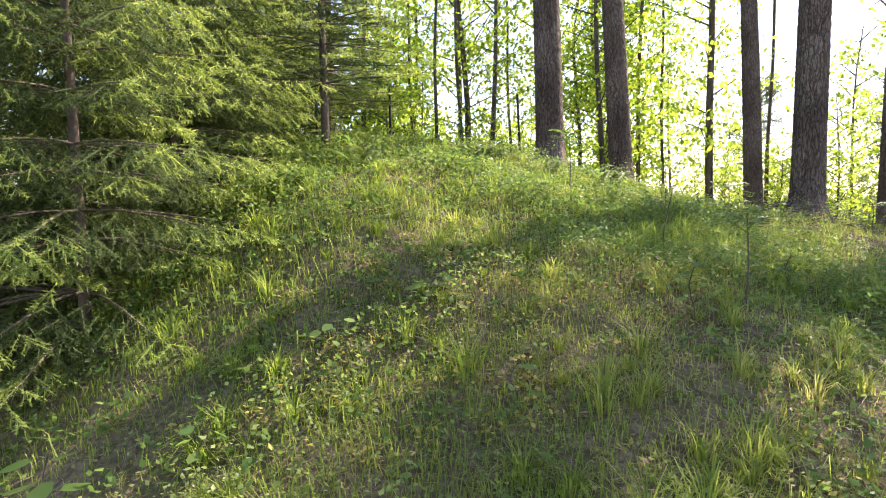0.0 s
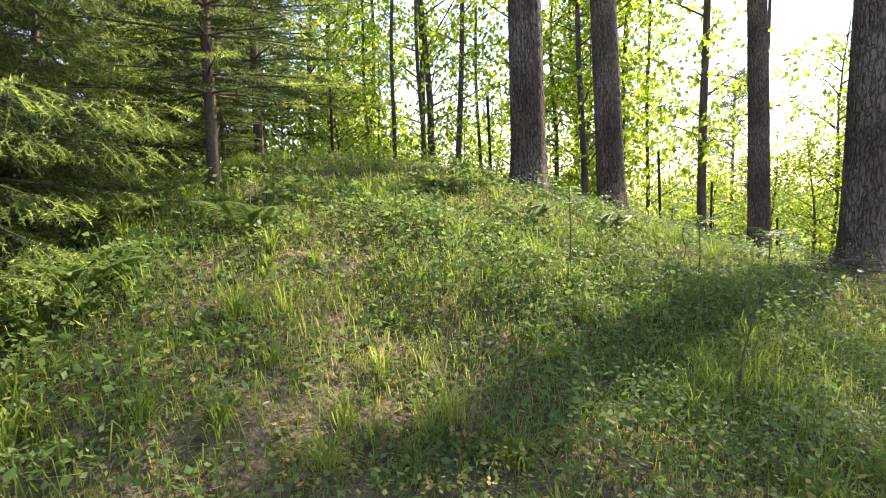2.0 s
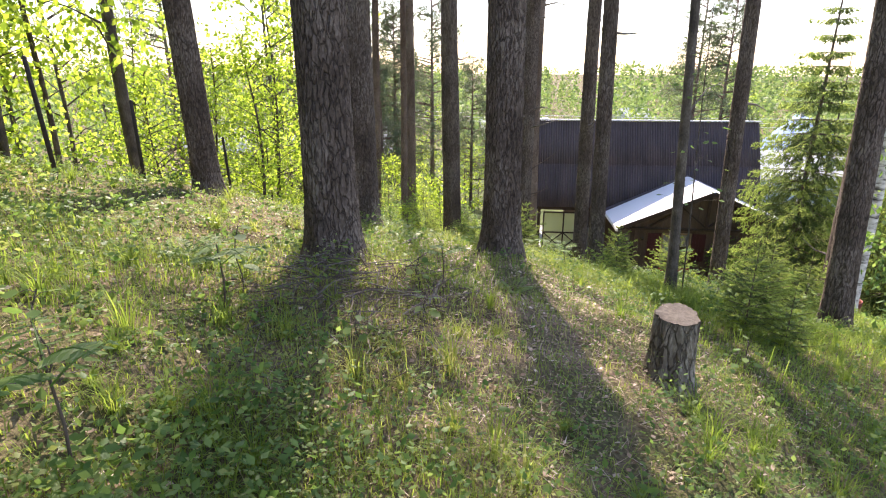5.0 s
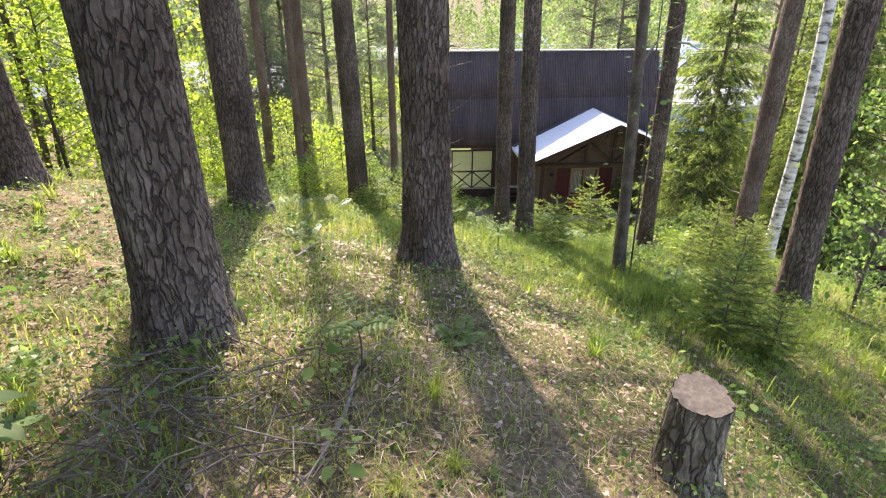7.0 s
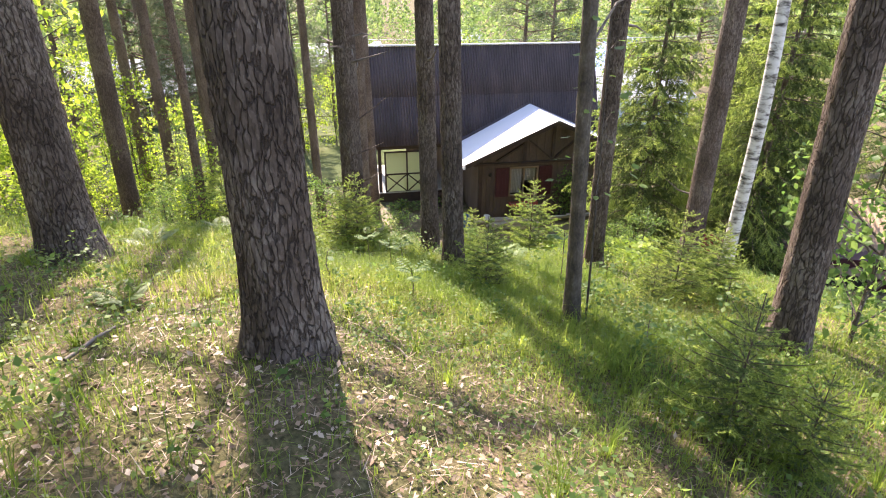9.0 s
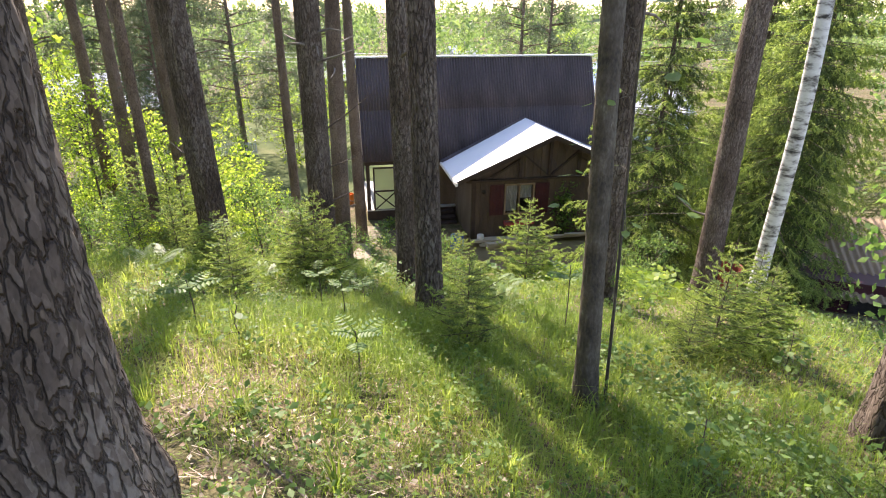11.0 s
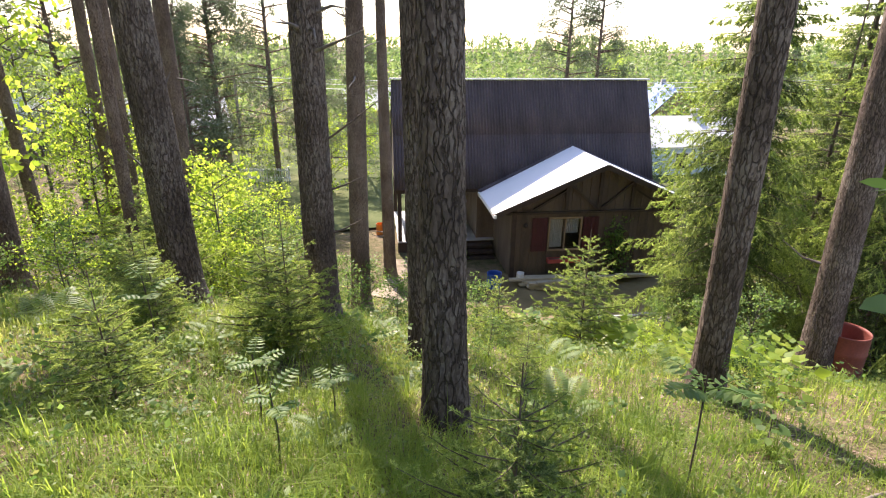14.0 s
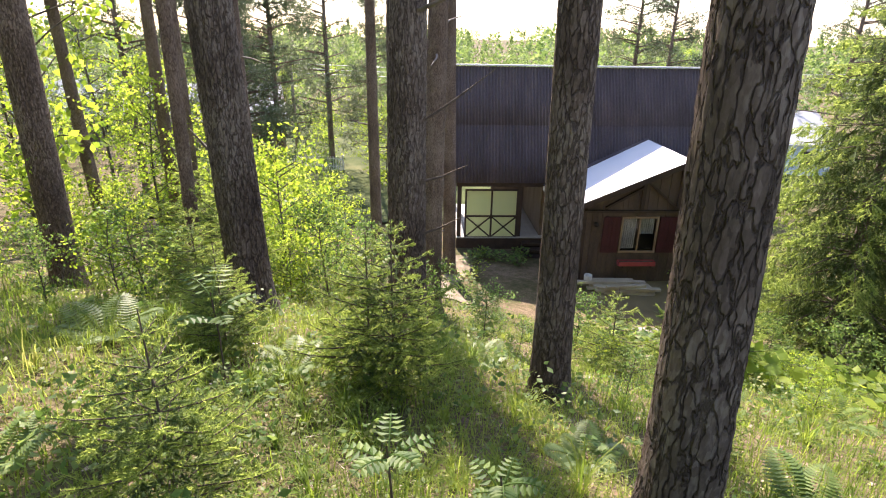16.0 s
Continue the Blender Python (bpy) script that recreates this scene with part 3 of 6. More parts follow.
def stem_tree(name, x, y, lean, dia, height, mat, label, seg=24):
    """A thin, smooth young trunk."""
    root = new(name)
    root.matrix_world = pose(x, y, gz(x, y))
    tagged(root, label, "tree")
    pts, rad = [], []
    for z in np.linspace(-0.15, height, 26):
        pts.append((lean[0] * z + 0.03 * math.sin(z * 1.3), lean[1] * z + 0.03 * math.cos(z * 1.1), z))
        rad.append(dia / 2 * (1 - 0.6 * max(z, 0) / height) * (1 + 0.4 * math.exp(-max(z, 0) / 0.15)))
    link_mesh("trunk", tubes_mesh("trunk", [(pts, rad)], seg), mat, root)
    return root


def leaf_shape(P, D, N, length, width):
    """Leaves: a kite of two bent halves, from P along D, faces near N."""
    S = unit(np.cross(D, N)) * (width / 2)[:, None]
    L = length[:, None]
    return np.stack([P, P + D * L * 0.45 + S - N * L * 0.06, P + D * L, P + D * L * 0.45 - S - N * L * 0.06], 1)


LEAF_FACES = [(0, 1, 2), (0, 2, 3)]


def leaf_cloud(n, centres, spread, length, bunch=7):
    """Leaves in small bunches round the centres, with gaps between the bunches."""
    k = max(1, n // bunch)
    i = rng.integers(0, len(centres), k)
    hubs = centres[i] + rng.normal(0, 1, (k, 3)) * spread
    j = np.repeat(np.arange(k), bunch)
    n = len(j)
    P = hubs[j] + rng.normal(0, 1, (n, 3)) * np.array([.75, .75, .5]) * length
    D = unit(rng.normal(0, 1, (n, 3)) + np.array([0, 0, -0.25]))
    lie = unit(rng.normal(0, 0.7, (k, 3)) + np.array([0, 0, 1.0]))
    N = unit(rng.normal(0, 0.35, (n, 3)) + lie[j])
    ln_ = length * rng.uniform(0.6, 1.2, n)
    return leaf_shape(P, D, N, ln_, ln_ * 0.66)


def broadleaf_data(height, radius, n_leaf, leaf, low=0.2, limbs=26):
    lines, cen = [], []
    pts = [(0.1 * math.sin(z * 0.9) * z / height * 2, 0.1 * math.cos(z * 0.7) * z / height * 2, z) for z in np.linspace(-0.1, height, 9)]
    lines.append((pts, [0.045 * height / 5 * (1 - 0.85 * k / 8) + 0.004 for k in range(9)]))
    for k in range(limbs):
        f = low + (0.97 - low) * (k + 0.5) / limbs
        z, a = height * f, rng.uniform(0, 2 * np.pi)
        reach = radius * math.sin(math.pi * min(1, 0.2 + 0.75 * (f - low) / (1 - low))) * rng.uniform(0.6, 1.15) + 0.1
        b0 = np.array([pts[min(8, int(f * 8))][0], pts[min(8, int(f * 8))][1], z])
        tip = b0 + np.array([math.cos(a) * reach, math.sin(a) * reach, reach * rng.uniform(0.15, 0.7)])
        mid = (b0 + tip) / 2 + np.array([0, 0, 0.06])
        lines.append(([b0, mid, tip], [0.012 + 0.004 * height / 5, 0.009, 0.003]))
        for q in np.linspace(0.3, 1.0, 4):
            cen.append(b0 + (tip - b0) * q)
    P = leaf_cloud(n_leaf, np.array(cen), np.array([0.16, 0.16, 0.11]) * (radius / 1.2 + 0.3), leaf)
    return lines, P


BROAD = []
for h_, r_, n_, l_, lo_ in ((7.5, 1.8, 3400, 0.11, 0.10), (5.0, 1.4, 2600, 0.105, 0.05), (9.5, 2.1, 3700, 0.115, 0.15), (3.0, 1.1, 1700, 0.105, 0.04),
                           (6.0, 1.8, 1900, 0.125, 0.06), (3.0, 1.3, 1000, 0.13, 0.03)):
    ln_, P = broadleaf_data(h_, r_, n_, l_, lo_)
    wood = tubes_mesh("branches", ln_, 5)
    wood.materials.append(M_SMOOTH_BARK)
    data = soup_data("foliage", P, LEAF_FACES)
    BROAD.append((wood, data))


def broadleaf(kind, x, y, scale, mat, label, name="deciduous_tree", group="leafy saplings"):
    wood, data = BROAD[kind]
    if not data.materials:
        data.materials.append(mat)
    elif data.materials[0] != mat:
        data = data.copy()
        data.materials[0] = mat
        BROAD.append((wood, data))
    root = new(name)
    root.matrix_world = Matrix.LocRotScale((x, y, gz(x, y)), Euler((rng.uniform(-.05, .05), rng.uniform(-.05, .05), rng.uniform(0, 6.28))), (scale, scale, scale * rng.uniform(0.9, 1.15)))
    tagged(root, label, "tree", group)
    for nm, d in (("trunk", wood), ("crown", data)):
        ob = new(nm, d)
        ob.parent = root
    return root


def spruce_data(height, radius, whorls, per, twigs, per_m, nlen, nwid, low=0.06, droop=0.25, lift=0.15, hang=0.0, old_to=0.3):
    """A spruce: whorls of boughs on a tapered stem, flat sprays of twigs, single needles."""
    lines = [([(0, 0, z) for z in np.linspace(-0.1, height, 8)], [(0.008 if height < 2 else 0.01) * height * (1 - 0.93 * k / 7) + 0.002 for k in range(8)])]
    P, D, L, old = [], [], [], []
    for w_ in range(whorls):
        f = low + (0.97 - low) * (w_ + rng.uniform(-.3, .3)) / whorls
        z = height * f
        reach0 = radius * (1 - f) ** 0.8 * (0.75 + 0.25 * min(1, f / 0.25)) + 0.03 * height * (1 - f)
        turn = rng.uniform(0, 6.28)
        for k in range(per):
            a = turn + 2 * np.pi * k / per + rng.uniform(-.25, .25)
            reach = reach0 * rng.uniform(0.7, 1.12)
            out = np.array([math.cos(a), math.sin(a), 0.0])
            side = np.array([-out[1], out[0], 0.0])
            up = np.array([0, 0, 1.0])
            steps = np.linspace(0, 1, 5)
            pts = [up * (z + reach * (lift * s - droop * s * s * (1.2 - f) + 0.13 * s ** 4)) + out * reach * s for s in steps]
            lines.append((pts, [0.006 * height * 0.35 * (1 - f) + 0.003, 0.005 * height * 0.3 * (1 - f) + 0.0025, 0.004 + 0.001 * height * (1 - f), 0.003, 0.0015]))
            for q, (p0, p1) in enumerate(zip(pts, pts[1:])):
                d = p1 - p0
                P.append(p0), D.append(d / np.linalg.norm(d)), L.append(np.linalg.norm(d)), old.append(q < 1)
            nt = max(3, int(twigs * reach / radius * rng.uniform(.8, 1.2)) + 2)
            for q in range(nt):
                s = 0.12 + 0.88 * (q + rng.uniform(0, .8)) / nt
                base = np.array([np.interp(s, steps, [p[j] for p in pts]) for j in range(3)])
                sgn = 1 if q % 2 else -1
                tl = reach * (0.46 * (1 - s * 0.72)) * rng.uniform(.7, 1.15)
                d = unit(out * 0.62 + side * sgn * 0.78 + up * (rng.uniform(-.2, .15) - hang * rng.uniform(0.5, 1.6)))
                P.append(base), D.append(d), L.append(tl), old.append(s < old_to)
                if tl > 0.10:
                    for m_ in (0.35, 0.65):
                        for sg in (-1, 1):
                            d2 = unit(d + sg * 0.8 * np.cross(up, d) + up * (-hang * rng.uniform(0.6, 1.8)))
                            P.append(base + d * tl * m_), D.append(d2), L.append(tl * (0.6 - 0.4 * m_)), old.append(s < old_to * .8)
    P, D, L, old = np.array(P), np.array(D), np.array(L), np.array(old)
    return lines, [(P[k], D[k], L[k]) for k in (old, ~old)]


def twig_kites(P, D, L, width):
    """The flat, dense body of each needled twig: two crossed slim kites."""
    out = []
    for k in range(2):
        r_ = unit(np.cross(D, rng.normal(0, 1, D.shape) * .3 + (np.array([0, 0, 1.0]) if k == 0 else np.array([1.0, .4, 0]))))
        w_ = (width * rng.uniform(.75, 1.15, len(L)))[:, None]
        L_ = L[:, None]
        out.append(np.stack([P, P + D * L_ * .55 + r_ * w_, P + D * (L_ + width * .8), P + D * L_ * .55 - r_ * w_], 1))
    return np.concatenate(out)


def spruce_meshes(spec, seg, **kw):
    ln_, groups = spruce_data(*spec, **kw)
    w_ = tubes_mesh("stem", ln_, seg)
    w_.materials.append(M_TWIG)
    res = [w_]
    # large spruces: inner, older needles also carry the shade between boughs as colour
    for (P, D, L), nm, mat in zip(groups, ("old_needles", "new_needles"), (M_NEEDLE_OLD if seg == 5 else M_NEEDLE_SHADED, M_NEEDLE)):
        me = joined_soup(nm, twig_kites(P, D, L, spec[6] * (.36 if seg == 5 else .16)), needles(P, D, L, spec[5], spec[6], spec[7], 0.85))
        me.materials.append(mat)
        res.append(me)
    return res


def joined_soup(nm, kites, tris):
    n1, n2 = len(kites), len(tris)
    V = np.concatenate([kites.reshape(-1, 3), tris.reshape(-1, 3)])
    F1 = (np.arange(n1) * 4)[:, None] + np.array([0, 1, 2, 0, 2, 3])[None]
    F2 = (np.arange(n2) * 3 + n1 * 4)[:, None] + np.array([0, 1, 2])[None]
    idx = np.concatenate([F1.ravel(), F2.ravel()]).astype(np.int32)
    me = bpy.data.meshes.new(nm)
    me.vertices.add(len(V))
    me.vertices.foreach_set("co", V.astype(np.float32).ravel())
    me.loops.add(len(idx))
    me.loops.foreach_set("vertex_index", idx)
    me.polygons.add(len(idx) // 3)
    me.polygons.foreach_set("loop_start", np.arange(0, len(idx), 3, dtype=np.int32))
    me.update(calc_edges=True)
    return me


SPRUCE = []
for spec in ((1.0, 0.54, 9, 6, 9, 640, 0.018, 0.0046), (1.35, 0.64, 10, 6, 9, 520, 0.019, 0.0048), (0.8, 0.43, 8, 5, 8, 560, 0.018, 0.0046)):
    SPRUCE.append(spruce_meshes(spec, 5, low=0.06, droop=0.06, lift=0.34, old_to=0.36))
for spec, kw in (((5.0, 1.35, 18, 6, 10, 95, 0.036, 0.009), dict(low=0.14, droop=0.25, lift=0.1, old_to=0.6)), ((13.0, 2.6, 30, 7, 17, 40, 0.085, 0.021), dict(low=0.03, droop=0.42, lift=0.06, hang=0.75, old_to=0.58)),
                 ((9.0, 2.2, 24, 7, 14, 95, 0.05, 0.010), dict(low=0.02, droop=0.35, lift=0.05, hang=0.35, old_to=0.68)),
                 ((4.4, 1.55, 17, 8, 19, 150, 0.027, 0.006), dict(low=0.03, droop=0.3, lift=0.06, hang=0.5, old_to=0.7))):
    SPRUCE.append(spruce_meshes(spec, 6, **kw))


def spruce(kind, x, y, scale, label, group="young spruces", turn=None):
    root = new("spruce_tree")
    root.matrix_world = Matrix.LocRotScale((x, y, gz(x, y)), Euler((0, 0, rng.uniform(0, 6.28) if turn is None else turn)), (scale,) * 3)
    tagged(root, label, "tree", group)
    for nm, d in zip(("trunk", "old_needles", "new_needles"), SPRUCE[kind]):
        ob = new(nm, d)
        ob.parent = root
    return root


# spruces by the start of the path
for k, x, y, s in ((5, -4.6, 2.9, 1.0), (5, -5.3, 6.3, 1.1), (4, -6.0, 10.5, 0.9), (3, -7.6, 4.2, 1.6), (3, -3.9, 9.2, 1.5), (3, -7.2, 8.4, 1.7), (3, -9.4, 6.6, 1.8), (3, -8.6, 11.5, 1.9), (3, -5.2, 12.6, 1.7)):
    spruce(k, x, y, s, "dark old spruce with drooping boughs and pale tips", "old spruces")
for x, y, s in ((-3.9, 4.5, .55), (-3.4, 7.0, .45)):
    spruce(3, x, y, s, "low spruce with full light green boughs beside the mound", "old spruces")
spruce(3, -2.72, 5.4, 1.0, "slim spruce with bare lower stem on the mound", "old spruces", 0.6)
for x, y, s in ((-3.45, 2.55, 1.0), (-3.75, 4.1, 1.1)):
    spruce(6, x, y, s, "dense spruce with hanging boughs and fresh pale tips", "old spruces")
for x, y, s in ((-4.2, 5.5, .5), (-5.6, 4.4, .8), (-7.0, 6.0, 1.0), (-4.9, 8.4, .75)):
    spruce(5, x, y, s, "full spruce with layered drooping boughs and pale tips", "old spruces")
# beside the cabin
for k, x, y, s in ((4, 19.4, 6.1, 0.86), (4, 19.6, 3.2, .85), (4, 24.5, 3.8, .95), (4, 22.4, 2.6, 1.0), (3, 28.0, 3.4, 2.2), (5, 21.6, 4.4, 1.0), (5, 24.6, 6.2, 1.1), (5, 27.5, -1.5, 1.1), (5, 25.5, -4.0, 1.2)):
    spruce(k, x, y, s, "large spruce with hanging light green twigs beside the cabin", "old spruces")
# young spruces on the slope
for k, x, y, s in ((0, 7.89, 6.61, .82), (1, 14.0, 7.82, 1.4), (0, 7.87, 8.85, .85), (1, 9.45, 9.15, .9), (2, 9.4, 9.3, 1.3), (0, 6.13, 4.55, .92), (2, 6.05, 4.2, .8), (1, 9.1, 4.9, .85), (0, 9.7, 4.5, .9), (2, 8.75, 5.1, .7),
                   (2, 12.6, 8.6, 1.3), (1, 11.6, 13.9, 1.6), (0, 9.0, 10.2, .8), (2, 10.3, 7.4, .7), (0, 10.3, 12.6, 1.2), (2, 11.2, 4.4, 1.2), (1, 12.6, 16.4, 1.9), (0, 9.25, 10.75, .62)):
    spruce(k, x, y, s, "young spruce sapling with fresh light green shoots")

# leafy trees
aspen = new("aspen_tree")
aspen.matrix_world = pose(7.38, 5.66, gz(7.38, 5.66))
tagged(aspen, "thin grey-barked young tree beside the path", "tree")
link_mesh("trunk", bark_trunk("trunk", .125, 9, (.031, .055), 48, 4.5, .04, .0035, .03), M_SMOOTH_BARK, aspen)
link_mesh("dead_branch", tubes_mesh("dead_branch", [([(.1, .1, 2.2), (.3, .0, 2.45), (.5, -.15, 2.55)], [.012, .008, .003])], 6), M_DEAD, aspen)
limb_lines = [([(.031 * z, .055 * z, z), (.031 * z + .5 * math.cos(z * 2.4), .055 * z + .5 * math.sin(z * 2.4), z + .5)], [.02, .006]) for z in (4.6, 5.2, 5.8, 6.5, 7.2, 8.0)]
for l_ in limb_lines:
    link_mesh("limb", tubes_mesh("limb", [l_], 5), M_SMOOTH_BARK, aspen)
link_mesh("crown", soup_data("crown", leaf_cloud(1500, np.array([l_[0][1] for l_ in limb_lines]), np.array([.5, .5, .4]), .08), LEAF_FACES), M_LEAF, aspen)
stem_tree("birch_tree", 13.17, 4.06, (-.048, .033), .22, 12, M_BIRCH, "white-barked birch with black bands by the spruces")


def hides_cabin(x, y, r):
    return y - r < 7.3 + .63 * (x - 7.1) and x > 5


# leaves behind the crest
for k in range(24):
    x, y = rng.uniform(-6.5, 5.0), rng.uniform(12.5, 19.5)
    broadleaf(int(rng.choice([0, 2, 2, 1, 3])), x, y, rng.uniform(.95, 1.35), M_LEAF, "thin young deciduous tree with bright backlit leaves")
for k in range(6):
    x, y = rng.uniform(5.5, 10.0), rng.uniform(14.5, 20)
    broadleaf(int(rng.choice([1, 3])), x, y, rng.uniform(.7, 1.0), M_LEAF, "thin young deciduous tree with bright backlit leaves")
for k in range(30):
    a, d = rng.uniform(-0.7, 0.55), rng.uniform(19, 36)
    x, y = math.sin(a) * d, math.cos(a) * d
    broadleaf(4, x, y, rng.uniform(1.3, 2.0), M_LEAF, "deciduous tree with bright backlit leaves further back")
for k in range(13):
    x, y = rng.uniform(11.5, 22), rng.uniform(16.0, 30)
    if not hides_cabin(x, y, 1.6):
        broadleaf(int(rng.choice([1, 3, 3])), x, y, rng.uniform(0.5, 0.8), M_LEAF, "thin young deciduous tree with bright backlit leaves")
for kind, x, y, sc in ((3, 13.0, 15.4, .6), (3, 14.9, 16.6, .8), (1, 17.0, 25.0, 1.1), (1, 18.2, 20.6, .75), (1, 12.9, 24.6, 1.1), (3, 21.6, 21.8, .9), (3, 7.6, 13.2, .45), (3, 8.8, 14.4, .5), (3, 12.4, 13.6, .4), (1, 14.0, 20.0, .85)):
    broadleaf(kind, x, y, sc, M_LEAF, "thin young deciduous tree with bright backlit leaves")
broadleaf(3, 8.95, 3.3, .75, M_LEAF_DEEP, "leafy young birch at the side of the slope")
# thin bare stems between them
for x, y, dia in ((-2.6, 13.5, .1), (-1.9, 13.9, .11), (-3.4, 15.0, .09), (2.6, 14.2, .12), (3.6, 15.5, .1), (.9, 16.5, .12), (6.6, 16.2, .13), (-.6, 15.4, .1)):
    stem_tree("bare_stem_tree", x, y, (rng.uniform(-.03, .03), rng.uniform(-.03, .03)), dia, 11, M_SMOOTH_BARK, "thin dark trunk among the leafy saplings behind the crest", 10)
for x, y, s in ((13.3, 13.7, .62), (13.4, 14.9, .85), (15.0, 15.2, .6), (12.9, 12.4, .5), (16.3, 18.2, .9), (12.6, 10.2, .3), (13.2, 9.2, .33), (16.0, 6.2, .4), (17.4, 7.0, .35), (14.6, 5.6, .4)):
    broadleaf(3, x, y, s, M_LEAF_DEEP if s < .65 else M_LEAF, "low leafy shrub with broad green leaves", "shrub", "shrubs")

# undergrowth below the crest and down the slope
for k in range(58):
    x, y = (rng.uniform(8.6, 16.5), rng.uniform(11.6, 19.0)) if k < 42 else (rng.uniform(10.8, 17.0), rng.uniform(5.2, 11.0))
    if np.hypot(x - 11.4, y - 10.6) > .6:
        broadleaf(5, x, y, rng.uniform(.2, .38) if k < 42 else rng.uniform(.12, .2), M_LEAF_DEEP if k % 3 else M_LEAF, "low leafy undergrowth on the shaded slope", "shrub", "undergrowth")


# ---- the cabin ----
CABIN = pose(26.09, 19.294, -7.09, 0, 0, math.degrees(-0.945))
cabin = new("cabin")
cabin.matrix_world = CABIN
tagged(cabin, "dark brown wooden cabin with grey corrugated roof and white porch roof", "house")


def corrugated(name, x0, x1, a, b_, pitch, depth, mat, parent, thick=0.012):
    """Corrugated sheet from the line a (y, z) down to b (y, z), waves along x."""
    xs = np.arange(x0, x1 + 1e-6, pitch / 6)
    nrm = Vector((0, -(b_[1] - a[1]), b_[0] - a[0])).normalized()
    if nrm.z < 0:
        nrm = -nrm
    V, F_ = [], []
    rows = 2
    for off in (0.0, -thick):
        for j in range(rows + 1):
            for x in xs:
                w = math.cos(2 * math.pi * x / pitch) * depth / 2 + off
                V.append((x, a[0] + (b_[0] - a[0]) * j / rows + nrm.y * w, a[1] + (b_[1] - a[1]) * j / rows + nrm.z * w))
    n, half = len(xs), len(xs) * (rows + 1)
    for j in range(rows):
        for i in range(n - 1):
            q = (j * n + i, j * n + i + 1, (j + 1) * n + i + 1, (j + 1) * n + i)
            F_ += [q, tuple(half + t for t in reversed(q))]
    for i in range(n - 1):
        F_.append((rows * n + i, rows * n + i + 1, half + rows * n + i + 1, half + rows * n + i))
    me = bpy.data.meshes.new(name)
    me.from_pydata(V, [], F_)
    me.shade_smooth()
    return link_mesh(name, me, mat, parent)


corrugated("roof_sheet", 0, 11.1, (0.0, 7.05), (-0.98, 4.95), 0.125, 0.065, M_ROOF, cabin)
corrugated("roof_sheet", 0, 11.1, (-0.95, 4.97), (-1.82, 2.86), 0.125, 0.065, M_ROOF, cabin)
corrugated("roof_sheet", 0, 11.1, (0.0, 7.05), (3.3, 2.9), 0.125, 0.065, M_ROOF, cabin)
bm = bmesh.new()
beam(bm, (-0.05, 0, 7.10), (11.15, 0, 7.10), 0.22, 0.05)
part("ridge_cap", bm, M_GREY_ROOF, cabin, "pale weathered ridge capping")
for x in (0.05, 11.05):
    bm = bmesh.new()
    vs = [bm.verts.new(p) for p in ((x, -1.7, 2.9), (x, 0, 6.95), (x, 3.1, 2.9), (x + .06, -1.7, 2.9), (x + .06, 0, 6.95), (x + .06, 3.1, 2.9))]
    for f in ((0, 1, 2), (5, 4, 3), (0, 3, 4, 1), (1, 4, 5, 2), (2, 5, 3, 0)):
        bm.faces.new([vs[i] for i in f])
    part("gable", bm, M_BROWN, cabin)
bm = bmesh.new()
beam(bm, (0.05, -1.6, 2.75), (4.4, -1.6, 2.75), 0.12, 0.16)
part("eave_beam", bm, M_DARK_BEAM, cabin)
bm = bmesh.new()
box(bm, 0.1, 4.2, -1.5, 3.0, 2.85, 2.9)
part("veranda_ceiling", bm, M_DARK_BEAM, cabin)
# the veranda
for k in range(22):
    bm = bmesh.new()
    box(bm, 0.1 + k * 0.19, 0.28 + k * 0.19, -1.6, 3.0, 0.50, 0.55)
    part("deck_board", bm, M_DECK, cabin)
bm = bmesh.new()
box(bm, 0.1, 4.2, -1.55, -1.45, -0.1, 0.49)
part("deck_skirt", bm, M_DARK_BEAM, cabin)
for x, y in ((0.12, -1.52), (2.55, -1.52), (0.12, 2.95), (4.1, 2.95), (2.2, 2.95)):
    bm = bmesh.new()
    box(bm, x, x + 0.16, y, y + 0.14, -0.1 if y < 0 else 0.55, 2.85)
    part("post", bm, M_DARK_BEAM, cabin)
bm = bmesh.new()
for z in (0.52, 1.42, 2.5):
    box(bm, 0.42, 2.55, -1.56, -1.5, z - 0.035, z + 0.035)
for x in (0.42, 1.45, 2.48):
    box(bm, x, x + 0.07, -1.57, -1.5, 0.5, 2.52)
for x in (0.49, 1.52):
    beam(bm, (x, -1.53, 0.56), (x + 0.96, -1.53, 1.38), 0.05, 0.05)
    beam(bm, (x, -1.535, 1.38), (x + 0.96, -1.535, 0.56), 0.05, 0.05)
part("screen_frame", bm, M_DARK_BEAM, cabin, "dark glazing bars with crossed braces")
for x in (0.49, 1.52):
    for z0, z1 in ((0.555, 1.385), (1.455, 2.465)):
        bm = bmesh.new()
        box(bm, x, x + 0.96, -1.545 + 0.03, -1.54 + 0.03, z0, z1)
        part("pane", bm, M_FROST, cabin, "translucent yellowish pane")
for k in range(3):
    bm = bmesh.new()
    box(bm, 2.75, 4.1, -1.95 - 0.3 * k, -1.6 - 0.3 * k, 0.30 - 0.17 * k, 0.40 - 0.17 * k)
    box(bm, 2.75, 2.8, -1.95 - 0.3 * k, -1.6 - 0.3 * k, -0.1, 0.30 - 0.17 * k)
    part("step", bm, M_DARK_BEAM, cabin)
# assumed wall, added to keep the sun from behind off the deck
bm = bmesh.new()
box(bm, 2.0, 4.2, 2.8, 2.9, 0.55, 2.85)
part("sun_block_wall", bm, M_BROWN, cabin)
# body under the big roof
bm = bmesh.new()
